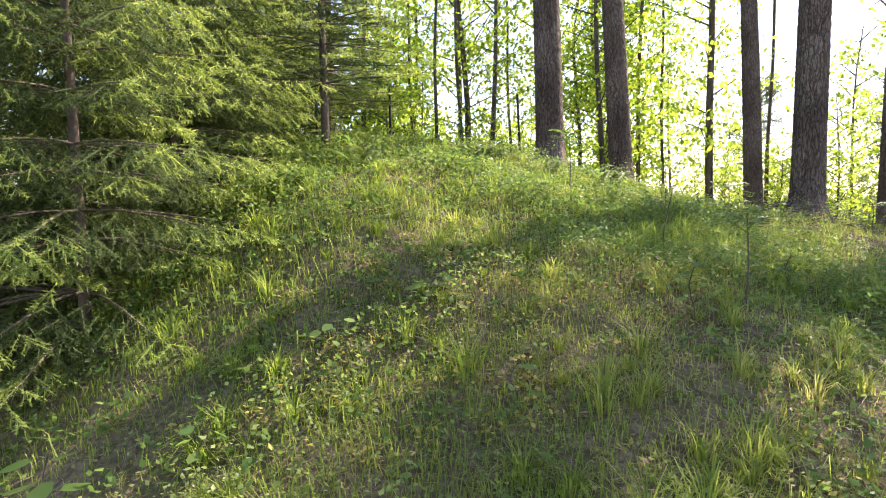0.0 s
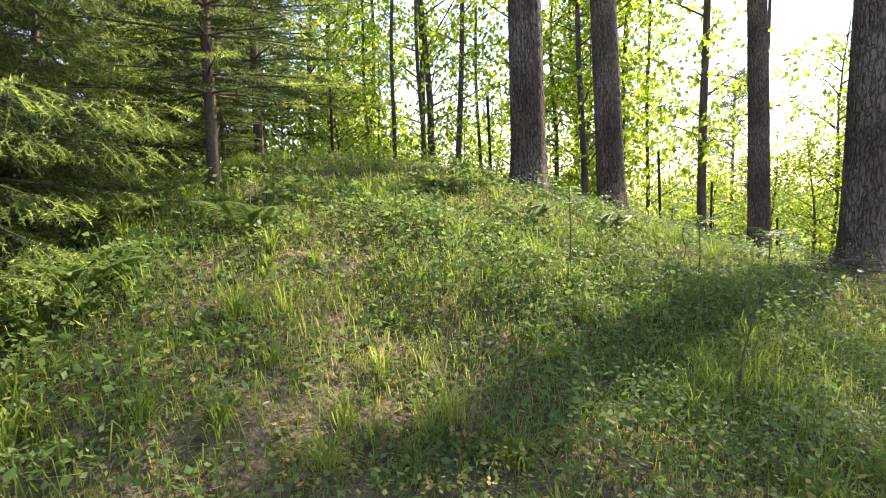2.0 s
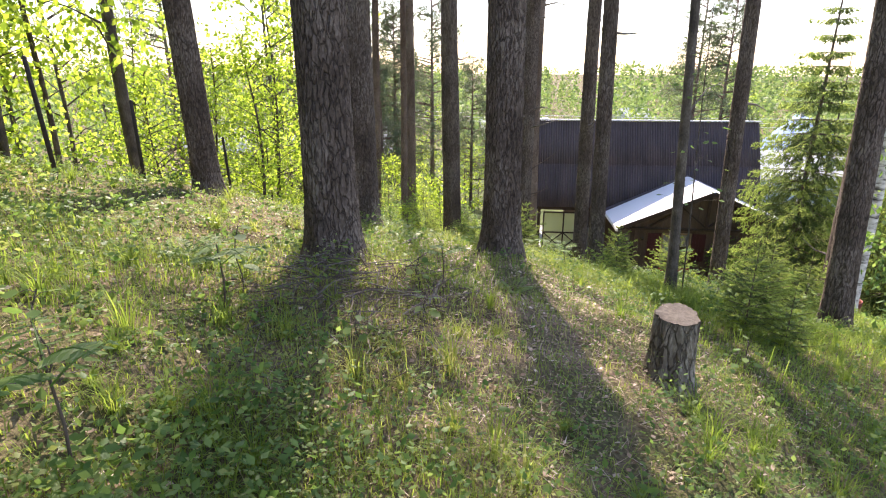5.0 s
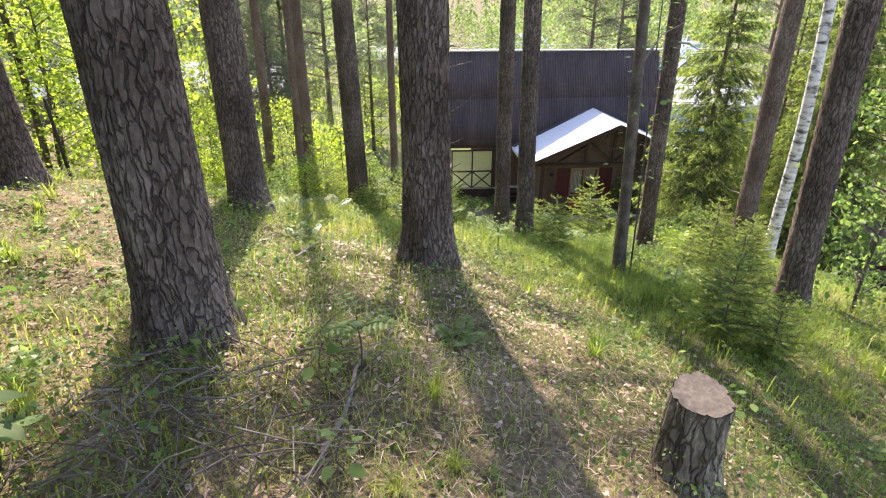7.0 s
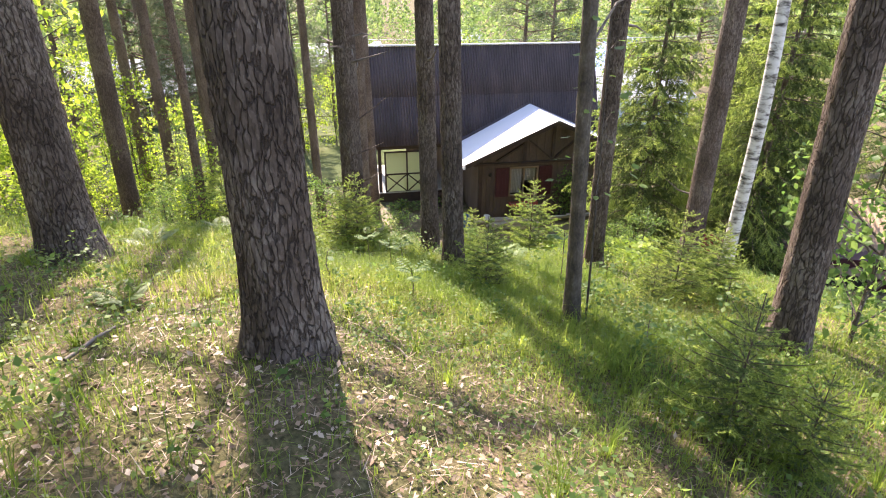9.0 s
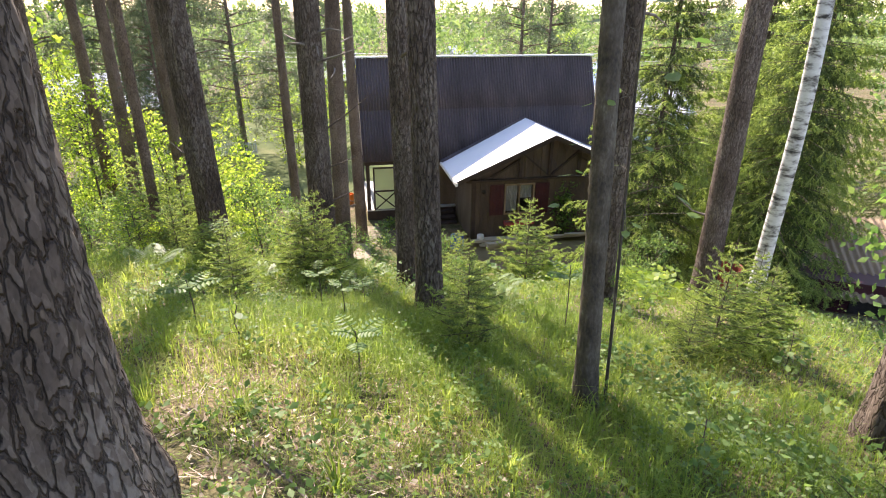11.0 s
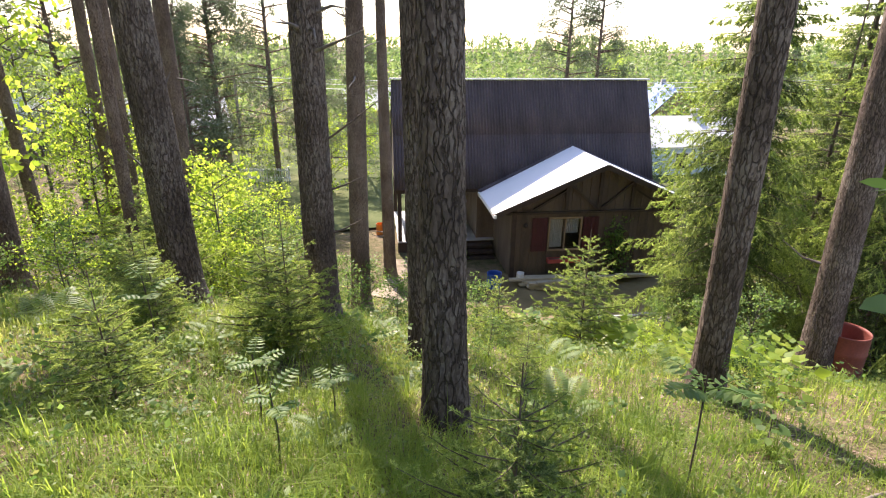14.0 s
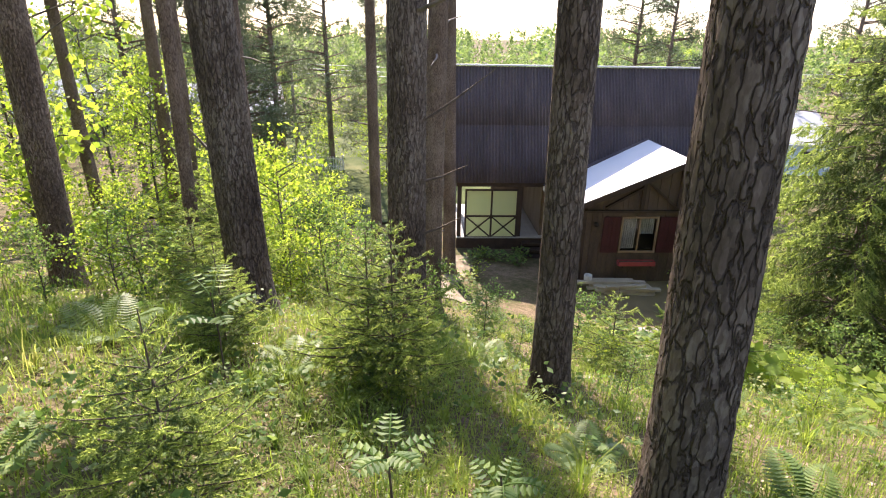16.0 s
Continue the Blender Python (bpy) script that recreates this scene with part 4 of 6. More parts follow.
box(bm, 3.5, 10.95, -1.35, 3.0, -0.1, 2.86)
part("main_wall", bm, M_BROWN, cabin)
# the porch: boards, gable, roof
PX0, PX1, PF, PR, PH, PE = 4.25, 10.8, -4.6, 7.52, 4.44, 2.70


def porch_top(x):
    return PH - (PH - PE) * abs(x - PR) / 4.08


x = PX0
while x < PX1 - 0.01:
    w = min(0.17, PX1 - x)
    for z0, z1 in (((-0.1, 1.10), (2.42, None)) if 5.62 < x + w / 2 < 6.93 else ((-0.1, None),)):
        bm = bmesh.new()
        ta, tb = (porch_top(x) - 0.09, porch_top(x + w - .008) - 0.09) if z1 is None else (z1, z1)
        d = 0.012 * ((int(x * 100) // 17) % 2)
        vs = [bm.verts.new(p) for p in ((x, PF - d, z0), (x + w - .008, PF - d, z0), (x + w - .008, PF - d, tb), (x, PF - d, ta), (x, PF + .04, z0), (x + w - .008, PF + .04, z0), (x + w - .008, PF + .04, tb), (x, PF + .04, ta))]
        for f in ((0, 1, 2, 3), (7, 6, 5, 4), (0, 4, 5, 1), (1, 5, 6, 2), (2, 6, 7, 3), (3, 7, 4, 0)):
            bm.faces.new([vs[i] for i in f])
        part("wall_board", bm, M_BROWN, cabin)
    x += 0.17
for xa in (PX0, PX1 - 0.08):
    bm = bmesh.new()
    box(bm, xa, xa + 0.08, PF + 0.05, -1.4, -0.1, porch_top(xa) - 0.05)
    part("side_wall", bm, M_BROWN, cabin)
bm = bmesh.new()
box(bm, PX0 - 0.03, PX0 + 0.13, PF - 0.04, PF + 0.1, -0.1, porch_top(PX0))
part("corner_post", bm, M_DARK_BEAM, cabin)
bm = bmesh.new()
beam(bm, (PX0 - .3, PF - .05, 2.62), (PX1 + .3, PF - .05, 2.62), 0.15, 0.08)
part("tie_beam", bm, M_DARK_BEAM, cabin)
for a_, c_ in (((6.25, 2.7), (6.25, 3.75)), ((7.52, 2.7), (7.52, 4.3)), ((8.8, 2.7), (8.8, 3.75)), ((5.0, 2.74), (6.2, 3.45)), ((7.45, 2.75), (6.3, 3.7)), ((7.6, 2.75), (8.75, 3.7)), ((10.05, 2.74), (8.85, 3.45))):
    bm = bmesh.new()
    beam(bm, (a_[0], PF - .055, a_[1]), (c_[0], PF - .055, c_[1]), 0.13, 0.07)
    part("truss_timber", bm, M_DARK_BEAM, cabin)
for sgn in (-1, 1):
    bm = bmesh.new()
    xe, ze = PR + sgn * 4.08, PE
    pts = [(PR, -5.05, PH), (PR, -1.0, PH), (xe, -1.9, ze), (xe, -5.05, ze)]
    lo = [bm.verts.new((p[0], p[1], p[2])) for p in pts]
    hi = [bm.verts.new((p[0], p[1], p[2] + 0.05)) for p in pts]
    bm.faces.new(hi), bm.faces.new(lo[::-1])
    for k in range(4):
        bm.faces.new((lo[k], lo[(k + 1) % 4], hi[(k + 1) % 4], hi[k]))
    part("porch_roof_sheet", bm, M_WHITE_ROOF, cabin, "bright white sheet metal roof slope")
    bm = bmesh.new()
    beam(bm, (xe, -5.03, ze - 0.06), (PR, -5.03, PH - 0.06), 0.05, 0.17)
    part("verge_board", bm, M_DARK_BEAM, cabin)
    bm = bmesh.new()
    beam(bm, (xe - 0.02 * sgn, -5.12, ze - 0.05), (xe - 0.02 * sgn, -1.85, ze - 0.02), 0.09, 0.13)
    part("gutter", bm, M_WHITE, cabin, "white rain gutter")
    # flashing along the valley, where the porch meets the big roof
    bm = bmesh.new()
    beam(bm, (PR - sgn * 0.02, -1.16, PH + 0.07), (xe, -1.98, ze + 0.1), 0.3, 0.03)
    part("valley_flashing", bm, M_ROOF, cabin)
# window with shutters and flower box
win = new("window")
win.parent = cabin
bm = bmesh.new()
for x0, x1, z0, z1 in ((5.62, 6.93, 2.36, 2.43), (5.62, 6.93, 1.09, 1.16), (5.62, 5.68, 1.16, 2.36), (6.87, 6.93, 1.16, 2.36), (6.25, 6.30, 1.16, 2.36)):
    box(bm, x0, x1, PF - .06, PF + .03, z0, z1)
part("window_frame", bm, M_TAN, win, "weathered brown frame")
for x0, x1 in ((5.70, 6.24), (6.31, 6.85)):
    bm = bmesh.new()
    box(bm, x0, x1, PF - .02, PF - .014, 1.17, 2.35)
    g = part("pane", bm, M_GLASS, win)
    g.visible_shadow = False
bm = bmesh.new()
for x0, x1, z0 in ((5.72, 6.2, 1.2), (6.36, 6.83, 1.75)):
    n = 26
    a = [bm.verts.new((x0 + (x1 - x0) * k / n, PF + .1 + .018 * math.sin(k * 1.6), 2.34)) for k in range(n + 1)]
    c = [bm.verts.new((x0 + (x1 - x0) * k / n, PF + .1 + .022 * math.sin(k * 1.6 + .3), z0)) for k in range(n + 1)]
    for k in range(n):
        bm.faces.new((a[k], a[k + 1], c[k + 1], c[k]))
part("curtain", bm, M_CURTAIN, win, "white net curtain", True)
for x0 in (4.98, 6.97):
    bm = bmesh.new()
    box(bm, x0, x0 + 0.6, PF - .07, PF - .02, 1.1, 2.42)
    for k in range(4):
        box(bm, x0 + .03 + k * .14, x0 + .15 + k * .14, PF - .085, PF - .07, 1.12, 2.40)
    part("shutter", bm, M_RED, cabin, "dark red plank shutter")
planter = new("flower_box")
planter.matrix_world = CABIN @ pose(6.27, PF - 0.2, 0.68)
tagged(planter, "narrow red flower box under the cabin window", "flower box")
bm = bmesh.new()
for x0, x1, y0, y1, z0, z1 in ((-.65, .65, -.1, .1, 0, .02), (-.65, .65, -.12, -.1, 0, .16), (-.65, .65, .1, .12, 0, .16), (-.65, -.63, -.1, .1, .02, .16), (.63, .65, -.1, .1, .02, .16)):
    box(bm, x0, x1, y0, y1, z0, z1)
part("trough", bm, M_FLOWER, planter)
bm = bmesh.new()
box(bm, -.62, .62, -.095, .095, .02, .12)
part("soil", bm, M_TWIG, planter)
for sx in (-.5, .5):
    bm = bmesh.new()
    box(bm, sx - .02, sx + .02, -.1, .2, -.06, 0)
    part("bracket", bm, M_IRON, planter)
lampo = new("wall_lamp")
lampo.matrix_world = CABIN @ pose(4.72, PF - 0.02, 2.15)
tagged(lampo, "small round dark wall lamp on the cabin front", "lamp")
bm = bmesh.new()
lathe(bm, [(0.0, 0.0), (0.07, 0.01), (0.09, 0.08), (0.06, 0.14), (0.0, 0.15)], 16)
bmesh.ops.transform(bm, matrix=pose(0, 0, 0, 90), verts=bm.verts)
part("shade", bm, M_IRON, lampo, smooth=True)
# climbing plant on the wall
vine = new("climbing_vine")
vine.matrix_world = CABIN @ pose(8.3, PF - 0.06, 0)
tagged(vine, "leafy green climbing vine on the cabin wall", "plant")
vl, vc = [], []
for k in range(7):
    x0 = rng.uniform(-.3, .3)
    pts = [(x0 + .25 * math.sin(z * 2 + k) + (z - 1) * .1 * (k - 3) * .4, -.05 - .03 * (k % 2), z) for z in np.linspace(-.05, rng.uniform(1.6, 2.9), 8)]
    vl.append((pts, [.012, .011, .01, .009, .008, .007, .006, .004]))
    vc += [np.array(p) for p in pts[1:]]
link_mesh("stems", tubes_mesh("stems", vl, 5), M_TWIG, vine)
link_mesh("foliage", soup_data("foliage", leaf_cloud(900, np.array(vc), np.array([.17, .06, .14]), .13), LEAF_FACES), M_LEAF_DEEP, vine)


def at_cabin(x, v, z=None):
    p = CABIN @ Vector((x, -v, 0))
    return p.x, p.y, gz(p.x, p.y) if z is None else z


# pile of boards along the porch front
for k in range(16):
    px, py, pz = at_cabin(5.4 + rng.uniform(-.5, .7) + (3.0 if k % 5 == 4 else 0), 5.35 + 0.17 * (k % 4) - .2)
    bm = bmesh.new()
    ln_ = rng.uniform(1.3, 2.4)
    box(bm, -ln_ / 2, ln_ / 2, -.085, .085, 0, .08)
    me = bpy.data.meshes.new("plank")
    bm.to_mesh(me), bm.free()
    ob = new("plank", me)
    me.materials.append(M_PLANK)
    ob.matrix_world = pose(px, py, pz + 0.04 + .085 * (k // 4), rng.uniform(-2, 2), 0, math.degrees(-.945) + rng.uniform(-7, 7)) 
    tagged(ob, "weathered plank in a low pile by the porch", "plank", "planks by the porch")


def drum(name, x, y, z, r, h, mat, label, cat, hoops=2, open_top=True):
    root = new(name)
    root.matrix_world = pose(x, y, z - 0.02)
    tagged(root, label, cat)
    bm = bmesh.new()
    prof = [(r * .96, 0), (r, .02)]
    for k in range(hoops):
        zz = h * (k + 1) / (hoops + 1)
        prof += [(r, zz - .03), (r * 1.035, zz), (r, zz + .03)]
    prof += [(r, h - .02), (r * 1.02, h), (r * .96, h), (r * .95, h - .05)]
    prof += [(r * .95, .05), (0.001, .05)] if open_top else [(0.001, h - .05)]
    lathe(bm, prof, 32)
    part("shell", bm, mat, root, smooth=True)
    return root


px, py, pz = at_cabin(3.45, 5.4)
drum("water_butt", px, py, pz, .27, .62, M_BLUE, "blue plastic barrel standing by the porch corner", "barrel", 1)
drum("steel_drum", 15.75, 4.3, gz(15.75, 4.3), .30, .88, M_RUST, "rusty red open steel drum beside a pine", "barrel", 2)
px, py, pz = at_cabin(4.5, 5.15)
drum("bucket", px, py, pz + .28, .14, .25, M_WHITE, "white plastic bucket on the board pile", "bucket", 0)
# edging of the yard
for k in range(4):
    px, py, pz = at_cabin(5.4 + 1.4 * k, 8.65)
    bm = bmesh.new()
    box(bm, -.69, .69, -.05, .05, -.1, .1)
    me = bpy.data.meshes.new("edging_board")
    bm.to_mesh(me), bm.free()
    ob = new("edging_board", me)
    me.materials.append(M_CONCRETE)
    ob.matrix_world = pose(px, py, pz, 0, 0, math.degrees(-.945))
    tagged(ob, "pale edging kerb along the sandy yard", "kerb", "yard edging")


def patch(name, pts_fn, nu, nv, mat, label, lift=0.012):
    """A trodden strip that lies on the ground."""
    V = []
    for i in range(nu + 1):
        for j in range(nv + 1):
            x, y = pts_fn(i / nu, j / nv)
            V.append((x, y))
    V = np.array(V)
    z = ground(V[:, 0], V[:, 1]) + lift
    F_ = [(i * (nv + 1) + j, (i + 1) * (nv + 1) + j, (i + 1) * (nv + 1) + j + 1, i * (nv + 1) + j + 1) for i in range(nu) for j in range(nv)]
    me = bpy.data.meshes.new(name)
    me.from_pydata([(a, b_, c) for (a, b_), c in zip(V, z)], [], F_)
    me.shade_smooth()
    return tagged(link_mesh(name, me, mat), label, name, kind="structure")


def yard_pts(s, q):
    p = CABIN @ Vector((3.1 + 9 * s, -(4.0 + 4.6 * q + .15 * math.sin(s * 17)), 0))
    return p.x, p.y


def path_pts(s, q):
    w = .42 + .12 * math.sin(s * 9)
    a, b_ = Vector((18.2, 14.1)), Vector((24.0, 17.9))
    p = a.lerp(b_, s) + Vector((-.55, .83)) * ((q - .5) * 2 * w + .25 * math.sin(s * 5))
    return p.x, p.y


patch("yard", yard_pts, 60, 30, M_YARD, "shaded bare sandy yard in front of the cabin", 0.03)
patch("footpath", path_pts, 40, 6, M_SAND, "trodden sandy footpath leading to the cabin", 0.035)


# ---- village beyond ----
def far_house(x, y, z, yaw, w, d, h, rise, wall, roof, label, windows=2):
    root = new("house")
    root.matrix_world = pose(x, y, z, 0, 0, yaw)
    tagged(root, label, "house", "village houses")
    bm = bmesh.new()
    box(bm, -w / 2, w / 2, -d / 2, d / 2, -1, h)
    part("wall", bm, wall, root)
    for sg in (-1, 1):
        bm = bmesh.new()
        q = [(-w / 2 - .3, sg * (d / 2 + .3), h - .2), (w / 2 + .3, sg * (d / 2 + .3), h - .2), (w / 2 + .3, 0, h + rise), (-w / 2 - .3, 0, h + rise)]
        lo, hi = [bm.verts.new(p) for p in q], [bm.verts.new((p[0], p[1], p[2] + .1)) for p in q]
        bm.faces.new(hi), bm.faces.new(lo[::-1])
        for k in range(4):
            bm.faces.new((lo[k], lo[(k + 1) % 4], hi[(k + 1) % 4], hi[k]))
        part("roof", bm, roof, root)
    for sx in (-1, 1):
        bm = bmesh.new()
        v_ = [bm.verts.new(p) for p in ((sx * w / 2, -d / 2, h), (sx * w / 2, d / 2, h), (sx * w / 2, 0, h + rise), (sx * (w / 2 - .1), -d / 2, h), (sx * (w / 2 - .1), d / 2, h), (sx * (w / 2 - .1), 0, h + rise))]
        for f in ((0, 1, 2), (5, 4, 3), (0, 3, 4, 1), (1, 4, 5, 2), (2, 5, 3, 0)):
            bm.faces.new([v_[i] for i in f])
        part("gable", bm, wall, root)
    for k in range(windows):
        wx = -w / 2 + w * (k + .5) / windows
        wo = new("window")
        wo.parent = root
        bm = bmesh.new()
        box(bm, wx - .5, wx + .5, -d / 2 - .05, -d / 2 + .02, h - 1.7, h - .5)
        part("frame", bm, M_WHITE, wo)
        bm = bmesh.new()
        box(bm, wx - .42, wx + .42, -d / 2 - .06, -d / 2 - .052, h - 1.62, h - .58)
        part("pane", bm, M_IRON, wo)
    bm = bmesh.new()
    box(bm, w * .2, w * .2 + .5, -.25, .25, h + rise - .8, h + rise + .6)
    part("chimney", bm, M_CONCRETE, root)
    return root


# ---- ground cover ----
TRAIL = np.array([(-.6, -1), (-.6, 1.5), (-.1, 2.8), (1.8, 4.5), (3.4, 5.0), (5.0, 5.5), (6.5, 6.1), (7.1, 7.3)])


def trail_distance(p):
    best = np.full(len(p), 1e9)
    for a, b_ in zip(TRAIL, TRAIL[1:]):
        ab = b_ - a
        t = np.clip(((p - a) @ ab) / (ab @ ab), 0, 1)
        best = np.minimum(best, np.hypot(*(p - a - t[:, None] * ab).T))
    return best


def wave(p, s, seed=0.0):
    """Slow, uneven patches between 0 and 1."""
    x, y = p[:, 0] * s + seed, p[:, 1] * s - seed * 1.7
    v = np.sin(x + 1.7 * np.sin(y * 0.9 + seed)) + np.sin(y * 1.3 + 1.4 * np.sin(x * 0.8)) + 0.6 * np.sin(2.3 * x - 1.9 * y)
    return np.clip(0.5 + v / 4.4, 0, 1)


def sow(n, reach, half=2.6, box_=(-5.5, 22, -1.0, 17.5)):
    """n places, thickest along the trail."""
    out, got = [], 0
    while got < n:
        p = np.stack([rng.uniform(box_[0], box_[1], n), rng.uniform(box_[2], box_[3], n)], 1)
        d = trail_distance(p)
        keep = (rng.uniform(0, 1, n) < 1 / (1 + (d / half) ** 2.2)) & (d < reach)
        out.append(p[keep])
        got += keep.sum()
    return np.concatenate(out)[:n]


def clear_of_trunks(p, gap=0.02):
    ok = np.ones(len(p), bool)
    for x, y, _, _, dia, _, _ in PINES:
        ok &= np.hypot(p[:, 0] - x, p[:, 1] - y) > dia * .6 + gap
    return ok


def grass(name, n, reach, half, h_lo, h_hi, label):
    p = sow(n, reach, half)
    green = np.clip((p[:, 0] - 5.6) / 1.6, 0, 1)
    dry = np.exp(-((p[:, 0] - 4.6) / 1.7) ** 2 - ((p[:, 1] - 6.6) / 1.9) ** 2)
    lush = np.clip(wave(p, .75, 2.0) * .75 + .45 * green - .02 * dry + .3 * (p[:, 0] < 2.2), 0, 1)
    p = p[(rng.uniform(0, 1, len(p)) < .08 + .92 * lush ** 1.5) & clear_of_trunks(p)]
    green = np.clip((p[:, 0] - 5.6) / 1.6, 0, 1)
    d = trail_distance(p)
    q = p + rng.normal(0, .03, p.shape)
    z = ground(q[:, 0], q[:, 1])
    tall = rng.uniform(h_lo, h_hi, len(p)) * (.5 + .6 * wave(p, 1.3, 5.0)) * (.72 + .28 * green)
    wid = rng.uniform(.0013, .0027, len(p)) * (1 + .13 * d)
    a = rng.uniform(0, 2 * np.pi, len(p))
    out = np.stack([np.cos(a), np.sin(a), np.zeros(len(p))], 1)
    side = np.stack([-np.sin(a), np.cos(a), np.zeros(len(p))], 1) * wid[:, None]
    base = np.stack([q[:, 0], q[:, 1], z - .01], 1)
    bend = rng.uniform(.3, 1.35, len(p))[:, None]
    up = np.array([0, 0, 1.0])
    t_ = tall[:, None]
    mid = base + up * t_ * .58 + out * t_ * bend * .22
    tip = base + up * t_ * (1 - .35 * bend) + out * t_ * bend * .8
    P = np.stack([base - side, base + side, mid + side * .75, mid - side * .75, tip], 1)
    return tagged(link_mesh(name, soup_data(name, P, [(0, 1, 2, 3), (3, 2, 4)]), M_GRASS), label, "grass", kind="stuff")


grass("grass", 380000, 13, 2.5, .07, .26, "fine green forest grass on the slope")
grass("tall_grass", 9000, 8, 2.5, .25, .5, "tall thin bent grass blades")


def tussocks(n, reach):
    """Tufts of long arching grass."""
    c = sow(n, reach, 3.0)
    dry = np.exp(-((c[:, 0] - 4.4) / 1.9) ** 2 - ((c[:, 1] - 6.2) / 2.0) ** 2)
    c = c[clear_of_trunks(c, .08) & (rng.uniform(0, 1, len(c)) > 1.3 * dry)]
    per = 60
    i = np.repeat(np.arange(len(c)), per)
    big = rng.uniform(.3, .95, len(c))[i] ** 1.2
    a = rng.uniform(0, 2 * np.pi, len(i))
    q = c[i] + np.stack([np.cos(a), np.sin(a)], 1) * (np.abs(rng.normal(0, .045, len(i))) * big)[:, None]
    z = ground(q[:, 0], q[:, 1])
    a = a + rng.normal(0, .5, len(i))
    out = np.stack([np.cos(a), np.sin(a), np.zeros(len(i))], 1)
    side = np.stack([-np.sin(a), np.cos(a), np.zeros(len(i))], 1) * (rng.uniform(.0012, .0026, len(i)) * (1 + .13 * trail_distance(c)[i]))[:, None]
    t_ = (rng.uniform(.12, .36, len(i)) * big)[:, None]
    b_ = rng.uniform(.4, 1.5, len(i))[:, None]
    base = np.stack([q[:, 0], q[:, 1], z - .01], 1)
    up = np.array([0, 0, 1.0])
    m1, m2 = base + up * t_ * .5 + out * t_ * b_ * .15, base + up * t_ * (.85 - .12 * b_) + out * t_ * b_ * .45
    tip = base + up * t_ * (.98 - .42 * b_) + out * t_ * b_ * .85
    P = np.stack([base - side, base + side, m1 + side, m1 - side, m2 + side * .7, m2 - side * .7, tip], 1)
    return tagged(link_mesh("grass_tussocks", soup_data("grass_tussocks", P, [(0, 1, 2, 3), (3, 2, 4, 5), (5, 4, 6)]), M_GRASS), "tufts of long arching grass on the forest floor", "grass", kind="stuff")


tussocks(1100, 9)


def herbs(name, n, reach, half, leaf, mat, label, tall=(.05, .24), where=(-5.5, 22, -1.0, 17.5)):
    p = sow(n, reach, half, where)
    low = wave(p, .9, 7.0) * .7 + .3 * np.clip((5.5 - p[:, 0]) / 2.5, 0, 1)
    dry = np.exp(-((p[:, 0] - 4.4) / 1.6) ** 2 - ((p[:, 1] - 6.3) / 1.8) ** 2)
    p = p[(rng.uniform(0, 1, len(p)) < (.08 + .92 * low ** 1.4) * (1 - .7 * dry)) & clear_of_trunks(p)]
    d = trail_distance(p)
    k = 13
    i = np.repeat(np.arange(len(p)), k)
    h = rng.uniform(tall[0], tall[1], len(p))[i] * (.25 + 1.45 * wave(p, 2.3, 3.0)[i] ** 1.5)
    c = p[i] + rng.normal(0, .045, (len(i), 2)) * (1 + .1 * d[i])[:, None]
    z = ground(p[:, 0], p[:, 1])[i] + h * rng.uniform(.25, 1.05, len(i))
    P = np.stack([c[:, 0], c[:, 1], z], 1)
    D = unit(rng.normal(0, 1, (len(i), 3)) * [1, 1, .45])
    N = unit(rng.normal(0, .55, (len(i), 3)) + [0, 0, 1])
    ln_ = leaf * rng.uniform(.6, 1.3, len(i)) * (1 + .16 * d[i])
    return tagged(link_mesh(name, soup_data(name, leaf_shape(P, D, N, ln_, ln_ * .6), LEAF_FACES), mat), label, "plant", kind="stuff")


herbs("bilberry", 19500, 12, 2.7, .021, M_HERB, "low bilberry shrubs covering the forest floor")
herbs("ground_herbs", 7800, 12, 3.0, .036, M_LEAF_DEEP, "scattered broad-leaved seedlings on the forest floor", (.05, .28))


herbs("wood_sorrel", 2600, 6, 2.6, .027, M_LEAF_DEEP, "leafy green woodland plants on the mound", (.06, .22), (-5, 2.6, .2, 8.5))
herbs("wild_strawberry", 1500, 4.5, 2.2, .034, M_LEAF_DEEP, "low broad-leaved green plants carpeting the mound", (.05, .2), (-3.2, 2.0, 1.9, 5.6))
herbs("yellowed_herbs", 480, 4, 1.3, .027, M_YELLOWED, "yellowing leaves of low plants at the foot of the mound", (.04, .16), (-2.2, .6, 1.2, 3.2))


def litter(n, reach):
    p = sow(n, reach, 2.6)
    bare = 1 - wave(p, .9, 7.0)
    dry = np.exp(-((p[:, 0] - 4.6) / 1.7) ** 2 - ((p[:, 1] - 6.4) / 1.9) ** 2)
    p = p[rng.uniform(0, 1, len(p)) < np.clip(.05 + .35 * bare ** 1.5 + .65 * dry, 0, 1) * np.clip(.35 + p[:, 0] / 4, .35, 1)]
    d = trail_distance(p)
    z = ground(p[:, 0], p[:, 1]) + rng.uniform(.004, .03, len(p))
    P = np.stack([p[:, 0], p[:, 1], z], 1)
    D = unit(rng.normal(0, 1, (len(p), 3)) * [1, 1, .3])
    N = unit(rng.normal(0, .35, (len(p), 3)) + [0, 0, 1])
    ln_ = rng.uniform(.011, .046, len(p)) * (1 + .05 * d)
    return tagged(link_mesh("leaf_litter", soup_data("leaf_litter", leaf_shape(P, D, -N, ln_, ln_ * .6), LEAF_FACES), M_LITTER), "dry brown fallen leaves on the ground", "leaves", kind="stuff")


litter(56000, 11)


